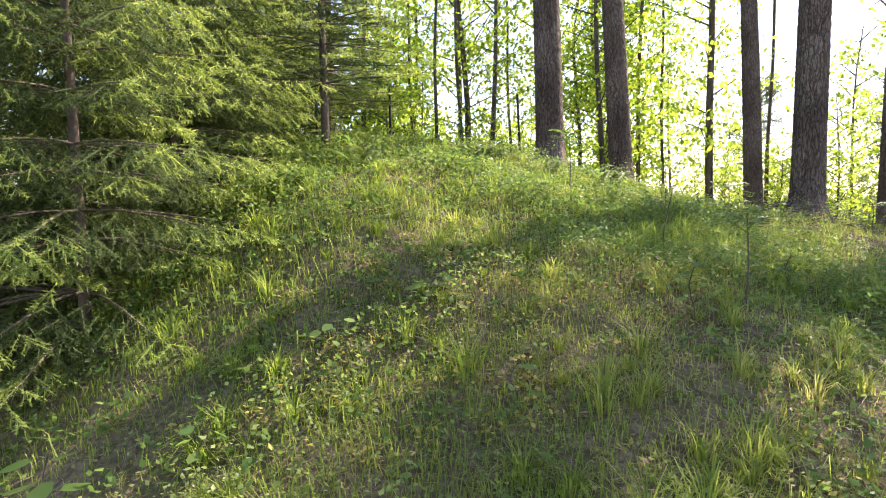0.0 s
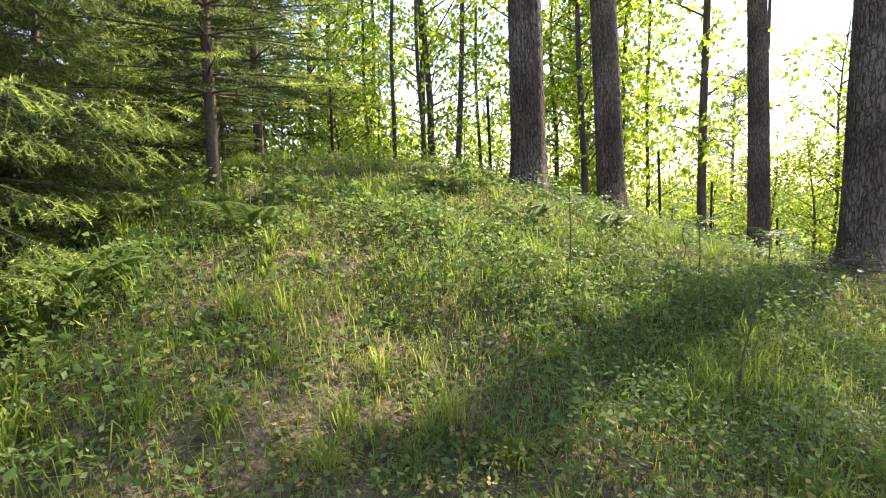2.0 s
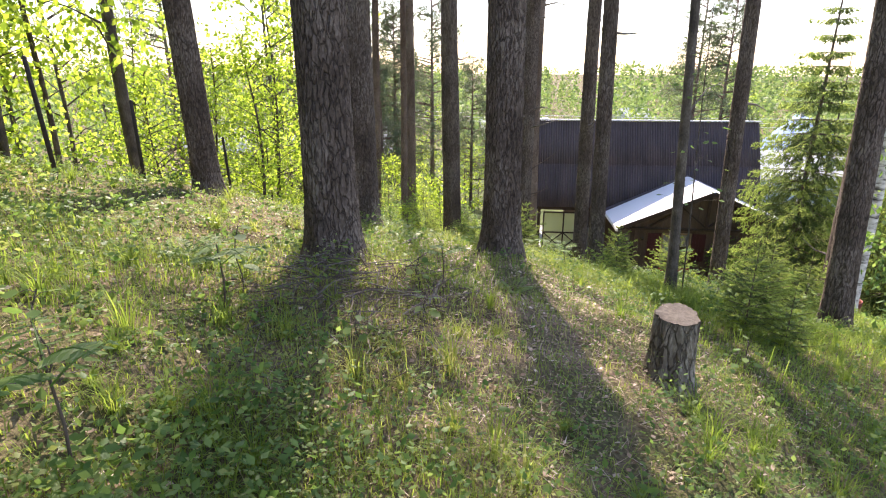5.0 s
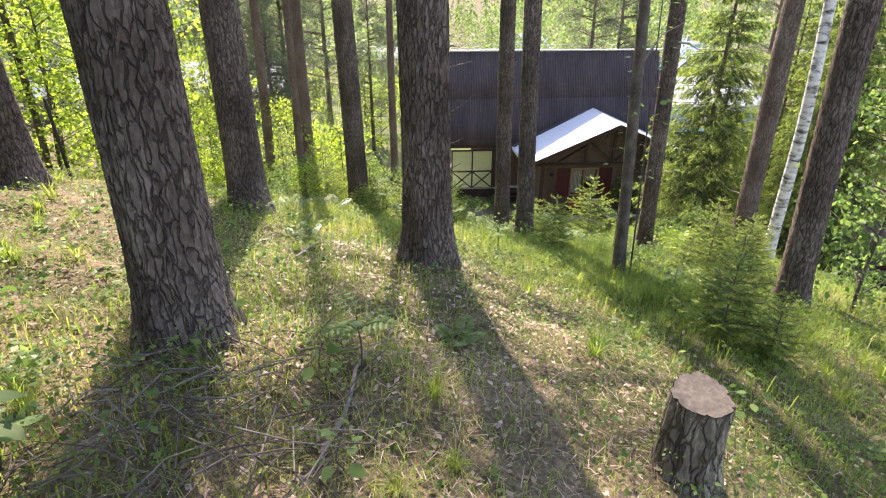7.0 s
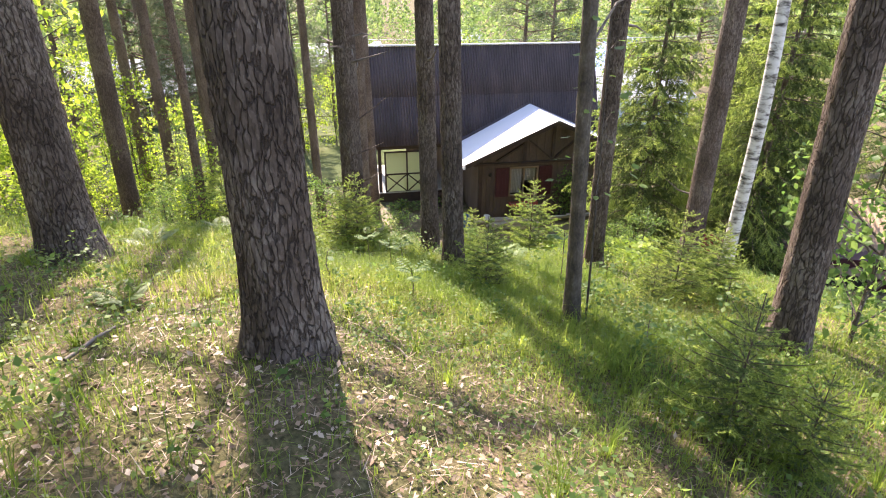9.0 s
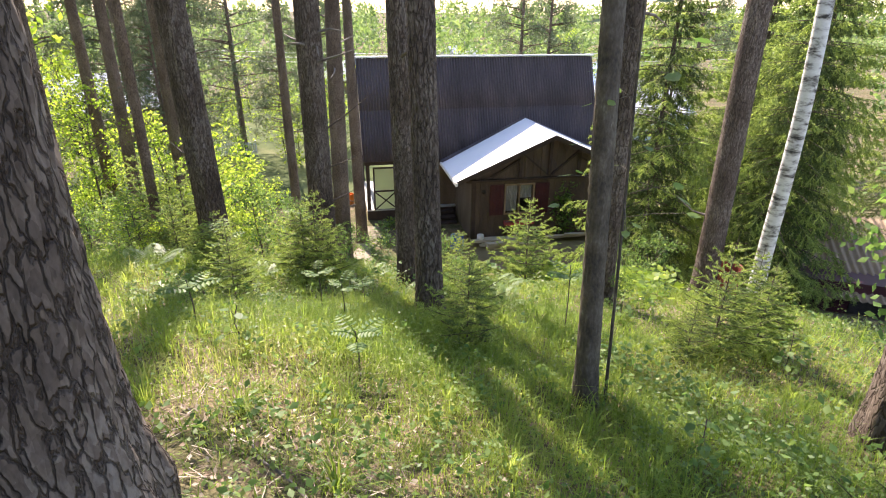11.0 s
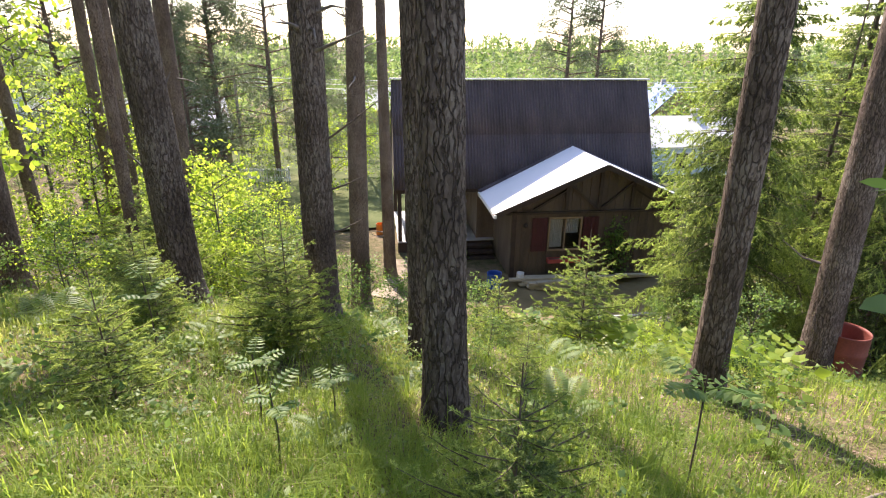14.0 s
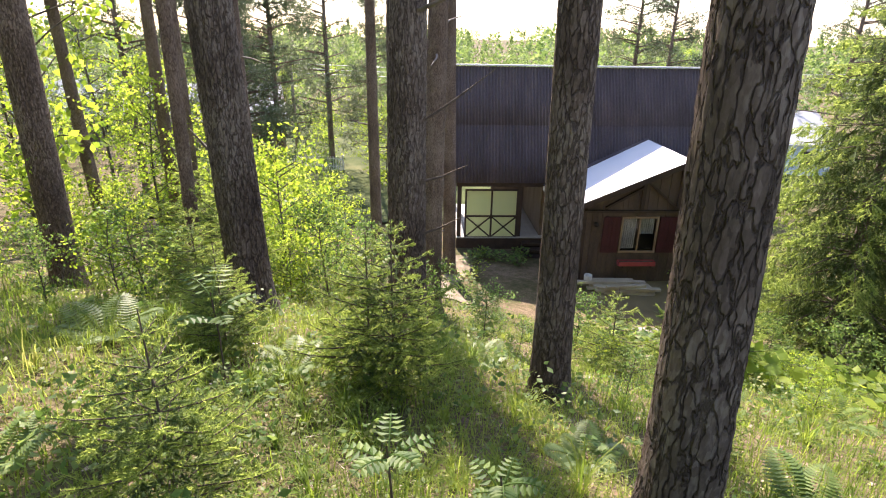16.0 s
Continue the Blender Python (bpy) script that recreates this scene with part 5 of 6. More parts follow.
def needle_mat(n, reach):
    """Fallen needles and straw lying on the ground."""
    p = sow(n, reach, 2.4)
    p = p[rng.uniform(0, 1, len(p)) < (.15 + .75 * (1 - wave(p, .9, 7.0))) * np.clip(.12 + (p[:, 0] - .5) / 4, .12, .8)]
    z = ground(p[:, 0], p[:, 1]) + rng.uniform(.003, .035, len(p))
    P = np.stack([p[:, 0], p[:, 1], z], 1)
    D = unit(rng.normal(0, 1, (len(p), 3)) * [1, 1, .22])
    S = unit(np.cross(D, [0, 0, 1.0])) * rng.uniform(.0012, .0028, len(p))[:, None]
    ln_ = rng.uniform(.05, .16, len(p))[:, None]
    return tagged(link_mesh("straw", soup_data("straw", np.stack([P - S, P + S, P + D * ln_], 1), [(0, 1, 2)]), M_LITTER), "dry straw and fallen needles on the ground", "straw", kind="stuff")


needle_mat(75000, 10)

# ---- stump ----
stump = new("tree_stump")
sx, sy = 4.08, 4.57
stump.matrix_world = pose(sx, sy, gz(sx, sy))
tagged(stump, "weathered grey sawn stump with cracked wood on the slope", "stump")
seg = 72
zs = np.linspace(-.15, .46, 26)
th = np.linspace(0, 2 * np.pi, seg, endpoint=False)
Zm, Tm = np.meshgrid(zs, th, indexing="ij")
Rm = .132 * (1 + .35 * np.exp(-np.clip(Zm, 0, None) / .10)) * (1 + .05 * np.sin(3 * Tm + 1) + .03 * np.sin(7 * Tm) + .02 * np.sin(17 * Tm + 3 * Zm))
Rm -= .011 * np.clip(np.sin(11 * Tm + 2 * np.sin(Zm * 6)) - .72, 0, 1) / .28 + rng.normal(0, .0015, Rm.shape)
bm = bmesh.new()
rings = [[bm.verts.new((Rm[i, k] * math.cos(th[k]) + .02 * zs[i], Rm[i, k] * math.sin(th[k]), zs[i] + (.02 * math.sin(th[k] + 1) if i == 25 else 0))) for k in range(seg)] for i in range(26)]
for a_, c_ in zip(rings, rings[1:]):
    for k in range(seg):
        bm.faces.new((a_[k], a_[(k + 1) % seg], c_[(k + 1) % seg], c_[k]))
part("wood", bm, M_STUMP, stump, smooth=True)
bm = bmesh.new()
prev = None
for f in (1.0, .8, .6, .4, .2):
    ring = [bm.verts.new((f * (Rm[25, k] - .004) * math.cos(th[k]) + .0092, f * (Rm[25, k] - .004) * math.sin(th[k]), .462 + f * .02 * math.sin(th[k] + 1))) for k in range(seg)]
    if prev:
        for k in range(seg):
            bm.faces.new((prev[k], prev[(k + 1) % seg], ring[(k + 1) % seg], ring[k]))
    prev = ring
bm.faces.new(prev)
part("cut_face", bm, M_STUMP_TOP, stump, "pale grey sawn top")

# ---- fence posts on the crest ----
for x, y, h in ((-.45, 9.85, 1.3), (2.3, 10.3, 1.25), (3.5, 11.3, 1.05), (-2.9, 9.6, 1.2), (5.4, 12.7, 1.1)):
    bm = bmesh.new()
    lathe(bm, [(.0, -.3), (.024, -.3), (.022, h - .02), (.012, h), (0, h)], 8)
    me = bpy.data.meshes.new("fence_post")
    bm.to_mesh(me), bm.free()
    me.shade_smooth()
    ob = link_mesh("fence_post", me, M_IRON)
    ob.matrix_world = pose(x, y, gz(x, y), rng.uniform(-3, 3), rng.uniform(-3, 3), 0)
    tagged(ob, "thin dark iron fence post on the crest", "fence post", "old fence posts")


# ---- beyond the cabin ----
HY = math.degrees(-0.945)
far_house(34.0, 46.0, -7.6, HY + 20, 9, 6, 2.6, 2.2, M_TAN, M_GREY_ROOF, "neighbouring wooden house with pale metal roof", 3)
far_house(30.0, 61.0, -8.5, HY + 35, 8, 6, 2.8, 2.6, M_BROWN, M_GREY_ROOF, "dark village house with light grey roof")
far_house(85.0, 16.0, -10.2, HY + 80, 9, 8, 2.6, 4.2, M_TAN, M_BLUE_ROOF, "log village house with steep blue roof")
far_house(50.0, 11.5, -7.6, HY, 10, 6, 2.6, 1.5, M_PALE_BLUE, M_GREY_ROOF, "pale blue outbuilding with light grey roof", 3)
far_house(97.0, 44.0, -10.6, HY + 50, 9, 8, 3.0, 3.6, M_WHITE, M_GREY_ROOF, "far white village house with grey roof")
far_house(72.0, 52.0, -10.0, HY + 10, 10, 7, 3.0, 2.4, M_TAN, M_GREY_ROOF, "far village house with light roof")

fence = new("garden_fence")
fence.matrix_world = pose(31.4, 33.0, gz(31.4, 33.0), 0, 0, HY - 4)
tagged(fence, "low white painted slat fence in the neighbouring garden", "fence")
for z in (.35, .85):
    bm = bmesh.new()
    box(bm, -1.7, 1.7, -.02, .02, z - .04, z + .04)
    part("rail", bm, M_WHITE, fence)
for k in range(22):
    bm = bmesh.new()
    box(bm, -1.68 + k * .155, -1.61 + k * .155, -.045, -.02, .08, 1.0)
    part("slat", bm, M_WHITE, fence)
for x in (-1.75, 1.75):
    bm = bmesh.new()
    box(bm, x - .05, x + .05, -.05, .05, -.2, 1.1)
    part("post", bm, M_WHITE, fence)

# low shed with a corrugated roof
shed = new("shed")
SM = pose(21.6, .55, -5.75, 0, 0, HY - 28)
shed.matrix_world = SM
tagged(shed, "low dark red shed with brown corrugated roof", "shed")
bm = bmesh.new()
box(bm, -2.2, 2.2, -1.4, 1.4, -.4, 1.5)
part("wall", bm, M_RED, shed)
corrugated("roof_sheet", -2.4, 2.4, (1.6, 2.3), (-1.7, 1.15), .18, .05, M_TAN, shed)
bm = bmesh.new()
box(bm, -.6, .5, -1.42, -1.36, -.3, 1.15)
part("doorway", bm, M_IRON, shed)
tarp = new("tarpaulin")
tarp.matrix_world = pose(25.5, 1.2, gz(25.5, 1.2), 0, 0, 20)
tagged(tarp, "blue tarpaulin over a heap behind the shed", "tarpaulin")
bm = bmesh.new()
n = 14
vs = [[bm.verts.new((-1.3 + 2.6 * i / n, -1 + 2.0 * j / n, 1.7 * math.exp(-((i - n / 2) ** 2 + (j - n / 2) ** 2) / 42) + .05 * math.sin(i * 2.1 + j) - .05)) for j in range(n + 1)] for i in range(n + 1)]
for i in range(n):
    for j in range(n):
        bm.faces.new((vs[i][j], vs[i + 1][j], vs[i + 1][j + 1], vs[i][j + 1]))
part("sheet", bm, M_BLUE, tarp, smooth=True)
px, py, pz = at_cabin(-.6, -1.2)
drum("rain_barrel", px, py, pz, .2, .55, M_ORANGE, "orange plastic barrel beyond the veranda", "barrel", 1)

# pines beyond, with foliage low down
lines, nee = pine_crown(13.0, 2.9, 330, 0.22)
nee = nee[:, :1] + (nee - nee[:, :1]) * np.array([2.6])
lines.append(([(0, 0, z) for z in np.linspace(-.2, 13, 8)], [.17 * (1 - .8 * k / 7) for k in range(8)]))
FAR_WOOD = tubes_mesh("pine_wood", lines, 7)
FAR_WOOD.materials.append(M_BARK_UP)
FAR_NEEDLE = soup_data("pine_foliage", nee, [(0, 1, 2)])
FAR_NEEDLE.materials.append(M_PINE_NEEDLE)
for x, y, s in ((27.0, 31.0, 1.0), (22.5, 29.5, 1.05), (20.5, 33.0, 1.1), (46.5, 18.0, 1.15), (44.5, 15.4, 1.05), (52.0, 6.0, 1.2), (38.0, 30.0, .8), (15.5, 38.0, 1.2)):
    root = new("pine_tree")
    root.matrix_world = Matrix.LocRotScale((x, y, gz(x, y)), Euler((0, 0, rng.uniform(0, 6))), (s, s, s * 1.05))
    tagged(root, "grey-green pine with foliage reaching low beyond the cabin", "tree", "pines beyond the cabin")
    for nm, d in (("trunk", FAR_WOOD), ("crown", FAR_NEEDLE)):
        ob = new(nm, d)
        ob.parent = root

# shrubs round the village gardens
for k in range(80):
    a, d = rng.uniform(.35, 1.55), rng.uniform(32, 70)
    x, y = 7 + math.sin(a) * d, 7 + math.cos(a) * d
    if CABIN.inverted() @ Vector((x, y, 0)) and (Vector((x, y)) - Vector((29, 15))).length > 8:
        broadleaf(int(rng.choice([4, 5, 5])), x, y, rng.uniform(.7, 1.25), M_LEAF if k % 2 else M_FAR_LEAF, "leafy garden shrub in the village below", "shrub", "garden shrubs")

# woods to the horizon
P, L = [], []
for k in range(1150):
    a, d = rng.uniform(-.9, 1.95), 55 + 190 * rng.uniform(0, 1) ** 1.2 if k < 700 else rng.uniform(250, 420)
    x, y = 7 + math.sin(a) * d, 7 + math.cos(a) * d
    z, h = gz(x, y), rng.uniform(7, 13) * (1.0 if d > 100 else .8) + (9 if d > 250 else 0)
    conifer = rng.uniform() < .4
    n = 170
    f = rng.uniform(.08, 1, n)
    r_ = (h * .2 * (1 - f) + .25) if conifer else h * .26 * np.sqrt(np.clip(1 - ((f - .58) / .5) ** 2, .05, 1))
    t_ = rng.uniform(0, 6.28, n)
    q = np.sqrt(rng.uniform(.1, 1, n))
    P.append(np.stack([x + r_ * q * np.cos(t_), y + r_ * q * np.sin(t_), z + h * f], 1))
    L.append(np.full(n, 1.2 if not conifer else .95) * (h / 10) * (.75 if d > 250 else .55))
P, L = np.concatenate(P), np.concatenate(L)
D = unit(rng.normal(0, 1, P.shape))
N = unit(rng.normal(0, 1, P.shape))
tagged(link_mesh("far_woods", soup_data("far_woods", leaf_shape(P, D, N, L * rng.uniform(.6, 1.3, len(L)), L * .7), LEAF_FACES), M_FAR_LEAF), "mixed woods beyond the village", "woods", kind="stuff")

# overhead wires behind the ridge
for k in range(3):
    a, b_ = Vector((38, 42, -1.2 - .35 * k)), Vector((62, -2, -.9 - .35 * k))
    pts = [a.lerp(b_, s) - Vector((0, 0, 1.2 * 4 * s * (1 - s) * .35)) for s in np.linspace(0, 1, 14)]
    ob = link_mesh("overhead_wire", tubes_mesh("overhead_wire", [(pts, [.022] * 14)], 5), M_GREY_ROOF)
    tagged(ob, "sagging overhead wire behind the cabin", "wire", "overhead wires")
for x, y in ((38, 42), (62, -2)):
    bm = bmesh.new()
    z = gz(x, y)
    lathe(bm, [(0, -.5), (.14, -.5), (.1, -.5 - z - .2), (0, -.5 - z - .2)], 10)
    box(bm, -.6, .6, -.05, .05, -1.2 - z, -1.1 - z)
    me = bpy.data.meshes.new("utility_pole")
    bm.to_mesh(me), bm.free()
    ob = link_mesh("utility_pole", me, M_DEAD)
    ob.matrix_world = pose(x, y, z)
    tagged(ob, "wooden utility pole in the village", "pole", "utility poles")


# ---- plants that stand out ----
def frond(base, way, length, pairs, lean=.6, leaf=.3, width=.28):
    """A fern frond or feathered leaf: a bent rib with leaflets in pairs."""
    up = np.array([0, 0, 1.0])
    out = np.array([way[0], way[1], 0.0])
    side = np.array([-out[1], out[0], 0.0])
    pts = [np.array(base) + out * length * s * lean + up * length * (s * .85 - .62 * lean * s * s) for s in np.linspace(0, 1, 6)]
    P, D, N, L = [], [], [], []
    for k in range(pairs):
        s = .18 + .8 * k / pairs
        c = np.array([np.interp(s, np.linspace(0, 1, 6), [p[j] for p in pts]) for j in range(3)])
        ln_ = length * leaf * math.sin(math.pi * (.18 + .8 * s)) + .006
        for sg in (-1, 1):
            P.append(c), D.append(unit(side * sg + out * .35 - up * .12)), N.append(unit(up + out * .2)), L.append(ln_)
    P.append(pts[-2]), D.append(unit(pts[-1] - pts[-2])), N.append(up), L.append(length * .16)
    L = np.array(L)
    return (pts, [.004, .0035, .003, .0025, .002, .001]), leaf_shape(np.array(P), np.array(D), np.array(N), L, L * width + .004)


def fern(x, y, size, n, label, mat=M_FERN, stalk=0.0, pairs=16, lean=.75, leaf=.3, width=.3, name="fern"):
    root = new(name)
    root.matrix_world = pose(x, y, gz(x, y))
    tagged(root, label, "plant", name + "s on the slope")
    if stalk:
        link_mesh("stalk", tubes_mesh("stalk", [([(0, 0, -.03), (.01, 0, stalk * .5), (0, .01, stalk)], [.006, .005, .004])], 5), M_TWIG, root)
    t0 = rng.uniform(0, 6.28)
    for k in range(n):
        a = t0 + 2 * math.pi * k / n + rng.uniform(-.3, .3)
        ln_, q = frond((0, 0, stalk * rng.uniform(.7, 1.0)), (math.cos(a), math.sin(a)), size * rng.uniform(.75, 1.1), pairs, lean, leaf, width)
        v, f = tube_arrays(ln_[0], ln_[1], 4)
        o = len(v)
        v = [tuple(c) for c in v] + [tuple(c) for c in q.reshape(-1, 3)]
        f = f + [(o + 4 * m_ + a_, o + 4 * m_ + b_, o + 4 * m_ + c_) for m_ in range(len(q)) for a_, b_, c_ in LEAF_FACES]
        me = bpy.data.meshes.new("frond")
        me.from_pydata(v, [], f)
        link_mesh("frond", me, mat, root)
    return root


for x, y, s, n in ((-2.6, 3.7, .5, 6), (-2.1, 4.6, .45, 5), (-.2, 6.0, .4, 5), (.6, 6.5, .45, 6), (-1.0, 6.4, .4, 5), (8.3, 7.8, .26, 5), (9.5, 7.9, .3, 6), (9.2, 9.8, .4, 6), (7.6, 9.6, .28, 5), (10.9, 9.3, .4, 6),
                   (4.2, 5.9, .25, 4), (5.4, 8.3, .3, 5), (9.7, 6.9, .4, 5), (8.6, 10.9, .5, 6), (7.0, 10.2, .45, 5), (-3.0, 4.6, .5, 6), (2.3, 7.4, .4, 5), (11.6, 7.6, .5, 6), (12.3, 6.6, .5, 6)):
    fern(x, y, s, n, "light green fern with feathered fronds")
for x, y, s, h in ((-.06, 4.58, .24, .62), (1.0, 5.3, .24, .45), (.75, 2.6, .24, .55), (7.9, 7.7, .17, .4), (8.25, 8.2, .17, .45), (8.5, 7.9, .16, .3), (6.9, 6.9, .2, .3), (2.0, 6.3, .26, .4), (9.0, 6.1, .3, .7), (10.5, 10.2, .3, .9), (8.7, 9.8, .28, .6), (3.4, 5.95, .22, .3), (6.9, 8.2, .22, .4)):
    fern(x, y, s, 5, "rowan seedling with feathered leaves on a thin stem", M_LEAF_DEEP, h, 6, .95, .3, .42, "rowan_seedling")


def seedling(x, y, h, n, leaf, label, mat=M_LEAF_DEEP, name="seedling", lean=(.05, .02), spread=.05):
    """A thin stem with broad leaves on short stalks."""
    root = new(name)
    root.matrix_world = pose(x, y, gz(x, y))
    tagged(root, label, "plant", name + "s")
    pts = [(lean[0] * h * s + .02 * math.sin(s * 7), lean[1] * h * s, h * s - .02) for s in np.linspace(0, 1, 7)]
    lines = [(pts, [.003 + .0022 * h * (1 - .8 * s) for s in np.linspace(0, 1, 7)])]
    P, D = [], []
    for k in range(n):
        s = .3 + .7 * (k + .5) / n
        c = np.array([np.interp(s, np.linspace(0, 1, 7), [p[j] for p in pts]) for j in range(3)])
        a = k * 2.4 + rng.uniform(-.4, .4)
        d = np.array([math.cos(a), math.sin(a), rng.uniform(-.1, .4)])
        tip = c + d * spread * rng.uniform(.6, 1.6) * (1.3 - s * .6)
        lines.append(([c, (c + tip) / 2 + [0, 0, .01], tip], [.002, .0017, .0012]))
        P.append(tip), D.append(unit(d * [1, 1, .3] - [0, 0, .15]))
    L = leaf * rng.uniform(.7, 1.2, n)
    link_mesh("stem", tubes_mesh("stem", lines, 5), M_SMOOTH_BARK, root)
    P, D = np.array(P), np.array(D)
    N = unit(rng.normal(0, .3, P.shape) + [0, 0, 1])
    S = unit(np.cross(D, N)) * (L * .33)[:, None]
    Lc = L[:, None]
    V = np.stack([P, P + D * Lc * .3 + S, P + D * Lc * .65 + S * .85 - N * Lc * .05, P + D * Lc - N * Lc * .08, P + D * Lc * .65 - S * .85 - N * Lc * .05, P + D * Lc * .3 - S], 1)
    link_mesh("leaves", soup_data("leaves", V, [(0, 1, 2, 3), (0, 3, 4, 5)]), mat, root)
    return root


seedling(7.52, 5.56, 3.6, 60, .085, "slim leafy sapling growing beside a grey trunk", lean=(.06, .05), spread=.22)
for x, y, h, n in ((.35, 2.3, .4, 16), (1.2, 3.1, .3, 12), (-1.5, 1.9, .22, 9), (-1.9, 1.35, .2, 8), (-.6, 1.6, .2, 6), (2.85, 5.6, .2, 7), (2.3, 5.55, .25, 8), (7.1, 5.05, .25, 8), (5.0, 4.3, .3, 9), (1.1, 5.9, .35, 10), (3.2, 6.0, .25, 8), (8.9, 4.4, .5, 14), (6.7, 7.6, .3, 9), (9.9, 5.7, .35, 10)):
    seedling(x, y, h, n, .07, "small seedling with broad green leaves")

for x, y, h, n, leaf in ((-1.06, 2.37, .2, 7, .12), (-2.35, 1.0, .45, 8, .13), (-2.0, .75, .3, 6, .12), (2.2, 6.5, .45, 9, .11)):
    seedling(x, y, h, n, leaf, "young plant with large smooth green leaves", M_LEAF_DEEP, "broad_leaved_plant")
dead = new("dead_sapling")
dead.matrix_world = pose(.54, 3.62, gz(.54, 3.62))
tagged(dead, "thin dead leafless sapling standing in the grass", "sapling")
link_mesh("stem", tubes_mesh("stem", [([(0, 0, -.03), (.02, .01, .2), (.07, .02, .42), (.1, .02, .56)], [.006, .005, .0035, .0015])], 6), M_TWIG, dead)
for z_, a_ in ((.2, .5), (.3, 3.4), (.38, 1.9), (.46, 5.0)):
    link_mesh("twig", tubes_mesh("twig", [([(.05 * z_ / .3, .01, z_), (.05 * z_ / .3 + .05 * math.cos(a_), .05 * math.sin(a_), z_ + .05), (.05 * z_ / .3 + .09 * math.cos(a_), .09 * math.sin(a_), z_ + .12)], [.0025, .002, .001])], 5), M_TWIG, dead)


def rosette(x, y, n, leaf, label, mat=M_LEAF):
    root = new("garden_plant")
    root.matrix_world = pose(x, y, gz(x, y))
    tagged(root, label, "plant", "garden plants")
    a = rng.uniform(0, 6.28, n)
    r_ = rng.uniform(.02, .38, n)
    P = np.stack([r_ * np.cos(a), r_ * np.sin(a), rng.uniform(.12, .5, n) * (1 - r_)], 1)
    D = unit(np.stack([np.cos(a), np.sin(a), rng.uniform(-.2, .6, n)], 1))
    N = unit(rng.normal(0, .3, P.shape) + [0, 0, 1])
    L = leaf * rng.uniform(.6, 1.2, n)
    stub = np.stack([P * .02, P * .02 + [.012, .004, 0], P + D * .02], 1)
    link_mesh("foliage", joined_soup("foliage", leaf_shape(P, D, N, L, L * .75), stub), mat, root)


for k in range(26):
    x, y = rng.uniform(13.6, 19.0), rng.uniform(4.9, 9.6)
    if not (14.9 < x < 16.6 and y < 5.2):
        rosette(x, y, int(rng.integers(30, 50)), rng.uniform(.14, .26), "sunlit broad-leaved garden plant at the foot of the slope", M_LEAF if k % 3 else M_LEAF_DEEP)
for x, y in ((11.75, 5.55), (12.1, 5.65), (12.35, 5.95), (12.6, 5.6), (12.75, 6.1), (13.1, 6.4), (13.3, 6.0), (12.9, 5.3)):
    rosette(x, y, 30, .13, "clump of broad pale green leaves at the foot of the slope", M_LEAF)
for x, v_ in ((1.0, 2.6), (1.7, 2.9), (.6, 3.2), (2.3, 3.3), (2.6, 2.5)):
    px, py, pz = at_cabin(x, v_)
    rosette(px, py, 80, .14, "pale flowering shrub below the glazed screen", M_LEAF_DEEP)


# ---- brushwood heap below the leaning pine ----
heap = new("brushwood_heap")
hx, hy = 2.75, 6.15
heap.matrix_world = pose(hx, hy, gz(hx, hy))
tagged(heap, "heap of dead grey twigs and brush at a pine's foot", "brushwood")
for k in range(290):
    a, l_ = rng.uniform(0, 6.28), rng.uniform(.12, .42)
    ox, oy = rng.normal(-.15, .45), rng.normal(-.1, .36)
    z0 = gz(hx + ox, hy + oy) - gz(hx, hy) + rng.uniform(.0, .26) * math.exp(-(ox * ox + oy * oy) / .3)
    d = np.array([math.cos(a), math.sin(a), rng.normal(0, .12)])
    p0 = np.array([ox, oy, z0])
    link_mesh("twig", tubes_mesh("twig", [([p0, p0 + d * l_ * .5 + rng.normal(0, .02, 3), p0 + d * l_ + rng.normal(0, .03, 3)], [rng.uniform(.002, .006), .003, .0012])], 5), M_TWIG if k % 3 else M_DEAD, heap)
for x, y, a, l_, r_ in ((2.9, 5.75, .4, 1.1, .014), (-.9, 1.9, 2.4, .7, .009), (4.6, 7.6, .2, .9, .012), (5.7, 6.3, 1.1, .7, .01), (7.0, 7.7, 2.0, .8, .01), (9.3, 5.4, -.5, 1.3, .014), (1.2, 1.6, .3, .8, .012)):
    pts = []
    for s in np.linspace(0, 1, 7):
        qx, qy = x + math.cos(a) * l_ * s + .04 * math.sin(s * 8), y + math.sin(a) * l_ * s
        pts.append((qx, qy, gz(qx, qy) + .02 + .015 * math.sin(s * 5)))
    ob = link_mesh("fallen_branch", tubes_mesh("fallen_branch", [(pts, [r_ * (1 - .7 * s) for s in np.linspace(0, 1, 7)])], 7), M_DEAD)
    tagged(ob, "dry fallen branch lying on the forest floor", "branch", "fallen branches")

# dead limbs on the pine by the footpath
for a_, z_, d_, l_ in ((0, 2.25, (.5, -.8, .55), .75), (1, 1.75, (.54, -.8, .1), .4), (2, 1.2, (.54, -.84, .15), .35)):
    o = Vector((11.33, 10.47, gz(11.33, 10.47) + z_))
    d = Vector(d_).normalized()
    pts = [o + d * .15, o + d * (.15 + l_ * .5) + Vector((0, 0, .04)), o + d * (.15 + l_) + Vector((.03, -.05, .14))]
    root = [t_ for t_ in bpy.data.objects if t_.name.startswith("pine_tree") and (t_.matrix_world.translation.xy - Vector((11.33, 10.47))).length < .05][0]
    ob = link_mesh("dead_branch", tubes_mesh("dead_branch", [([p_ - root.matrix_world.translation for p_ in pts], [.016, .011, .004])], 6), M_TWIG, root)

# lawns of the village gardens
def lawn_pts(s, q):
    return 17 + 28 * s + 40 * q, 31 - 27 * s + 38 * q


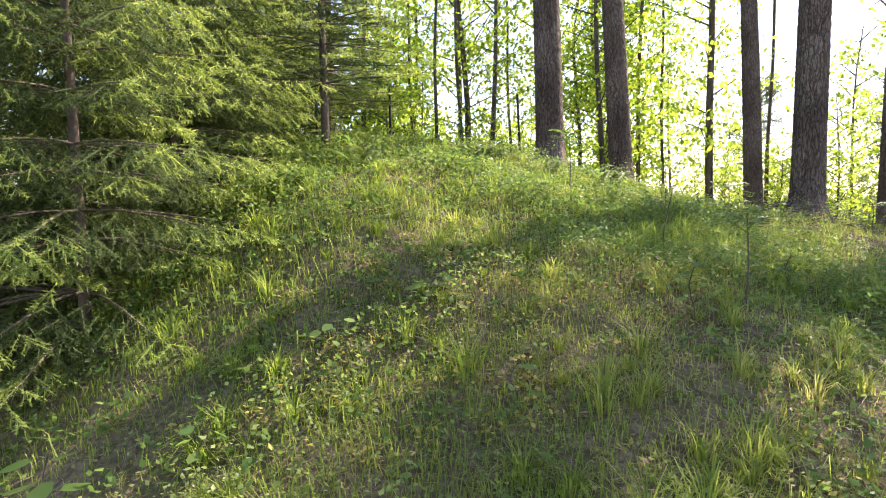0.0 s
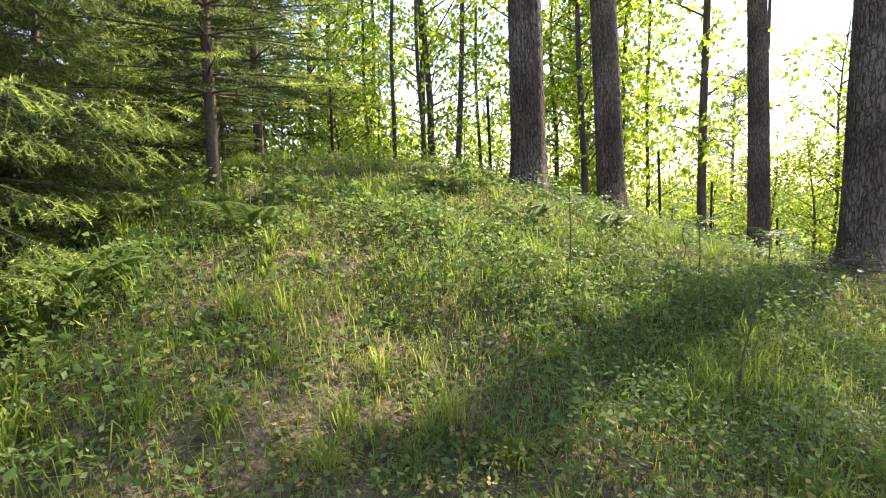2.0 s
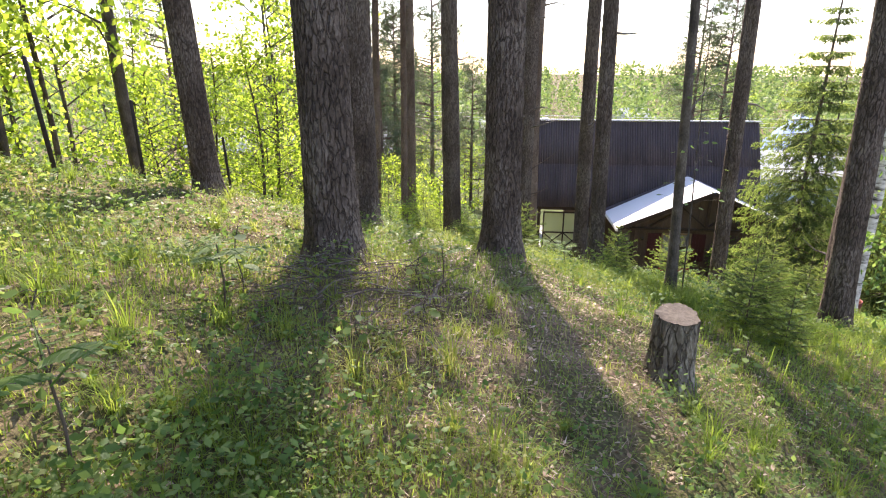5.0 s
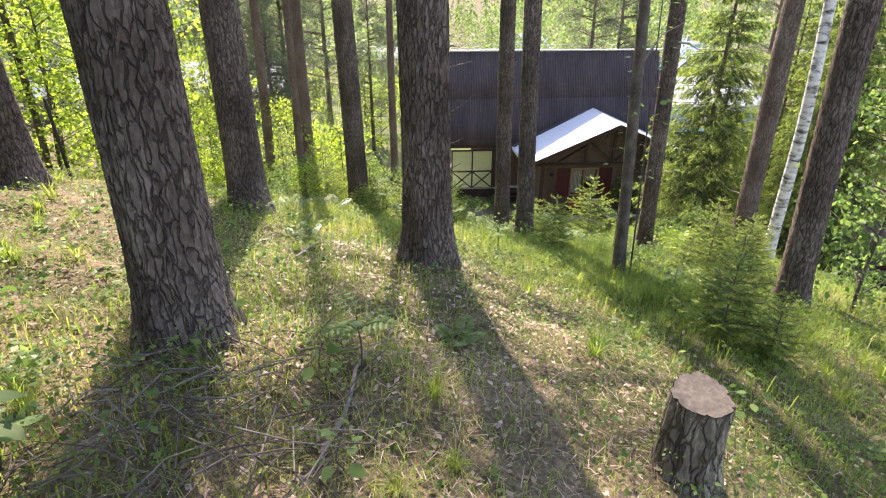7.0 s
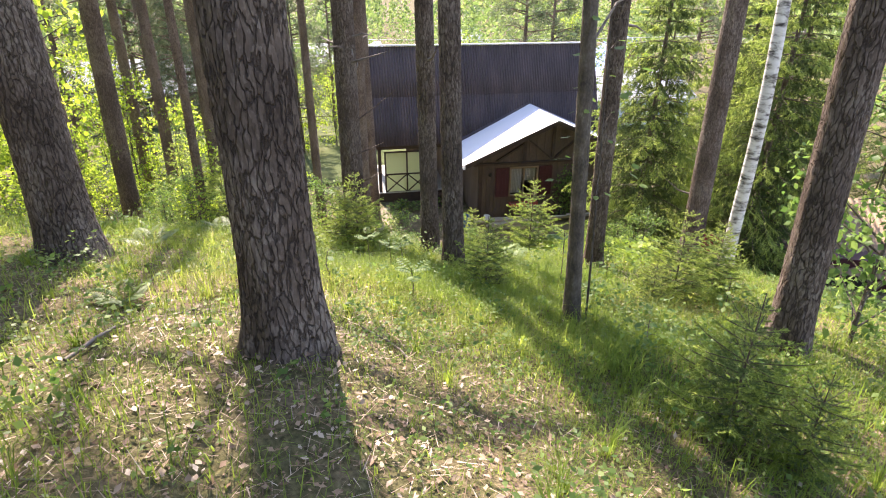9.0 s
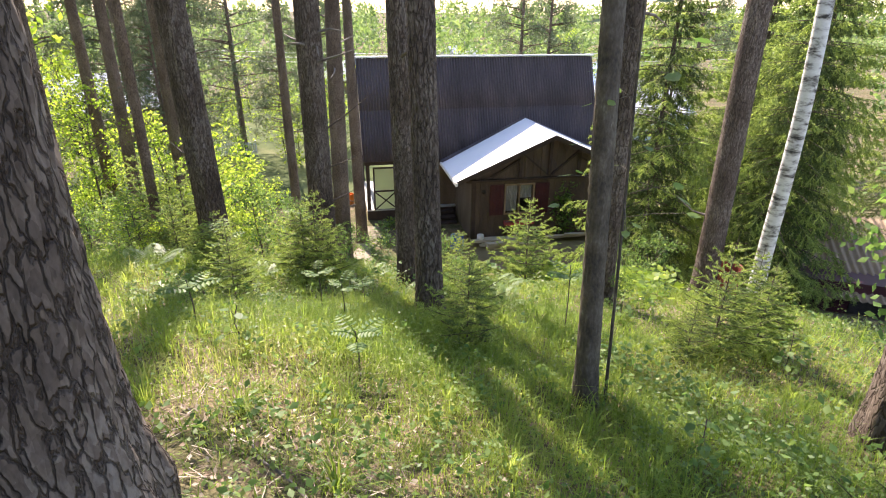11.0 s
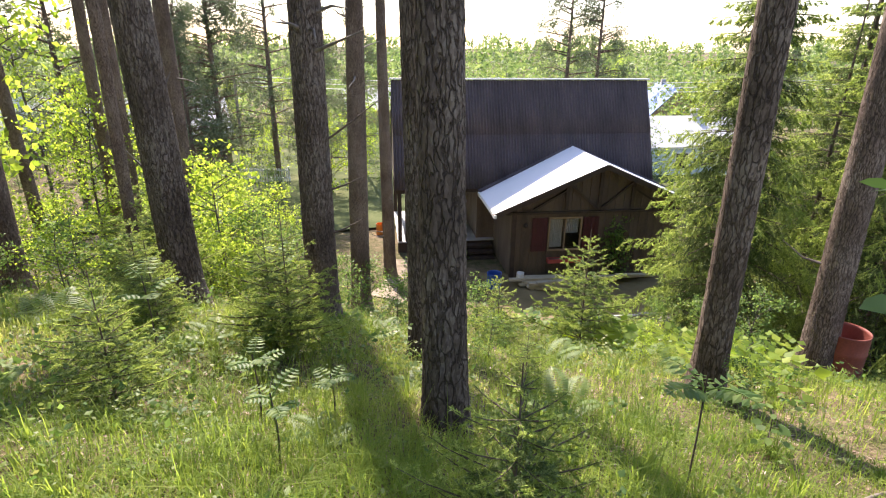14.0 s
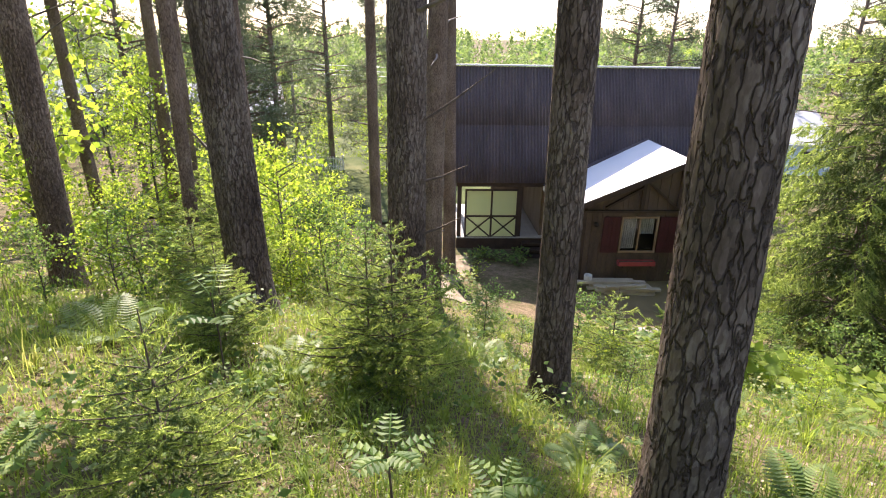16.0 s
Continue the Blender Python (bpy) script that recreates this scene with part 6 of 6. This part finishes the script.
patch("lawn", lawn_pts, 40, 50, M_LAWN, "green garden lawns behind the cabin", .12)

# grey-green garden pines and shrubs beside the cabin
for x, y, s_ in ((33.6, 33.7, 1.25), (27.5, 31.5, 1.0), (31.0, 27.6, .8), (25.0, 33.8, 1.1), (22.6, 27.6, .75)):
    root = new("pine_tree")
    root.matrix_world = Matrix.LocRotScale((x, y, gz(x, y)), Euler((0, 0, rng.uniform(0, 6.28))), (s_,) * 3)
    tagged(root, "grey-green pine with low branches in the garden beyond", "tree", "garden pines")
    for nm, d in (("trunk", FAR_WOOD), ("crown", FAR_NEEDLE)):
        ob = new(nm, d)
        ob.parent = root
for x, y, s_ in ((20.5, 22.6, .5), (22.5, 24.8, .55), (25.5, 26.4, .5), (19.0, 24.5, .6), (24.4, 29.6, .6), (28.6, 29.0, .5), (17.2, 22.2, .55)):
    broadleaf(4, x, y, s_, M_LEAF_DEEP, "rounded green garden shrub beside the cabin", "shrub", "garden shrubs")

# stones by the yard
for k in range(12):
    px, py, pz = at_cabin(5.2 + .55 * k + rng.uniform(-.2, .2), 9.1 + rng.uniform(-.2, .5))
    bm = bmesh.new()
    bmesh.ops.create_icosphere(bm, subdivisions=3, radius=rng.uniform(.14, .3))
    ph = rng.uniform(0, 6)
    for v in bm.verts:
        v.co *= 1 + .16 * math.sin(v.co.x * 9 + ph) * math.cos(v.co.y * 8 + ph) + .08 * math.sin(v.co.z * 15 + ph)
        v.co.z *= .6
    me = bpy.data.meshes.new("boulder")
    bm.to_mesh(me), bm.free()
    me.shade_smooth()
    ob = link_mesh("boulder", me, M_STONE)
    ob.matrix_world = pose(px, py, pz + .03, 0, 0, rng.uniform(0, 360))
    tagged(ob, "pale rounded boulder edging the sandy yard", "stone", "stones by the yard")

# weeds along the footpath and the yard's edge
for k in range(34):
    f = rng.uniform(0, 1)
    if k % 2:
        x, y = path_pts(f, -.25 - rng.uniform(0, .5) if k % 4 == 1 else 1.25 + rng.uniform(0, .5))
    else:
        x, y = yard_pts(f, 1.0 + rng.uniform(-.12, .2))
    rosette(x, y, int(rng.integers(22, 44)), rng.uniform(.08, .17), "leafy weeds at the edge of the trodden sand", M_LEAF_DEEP if k % 3 else M_LEAF)
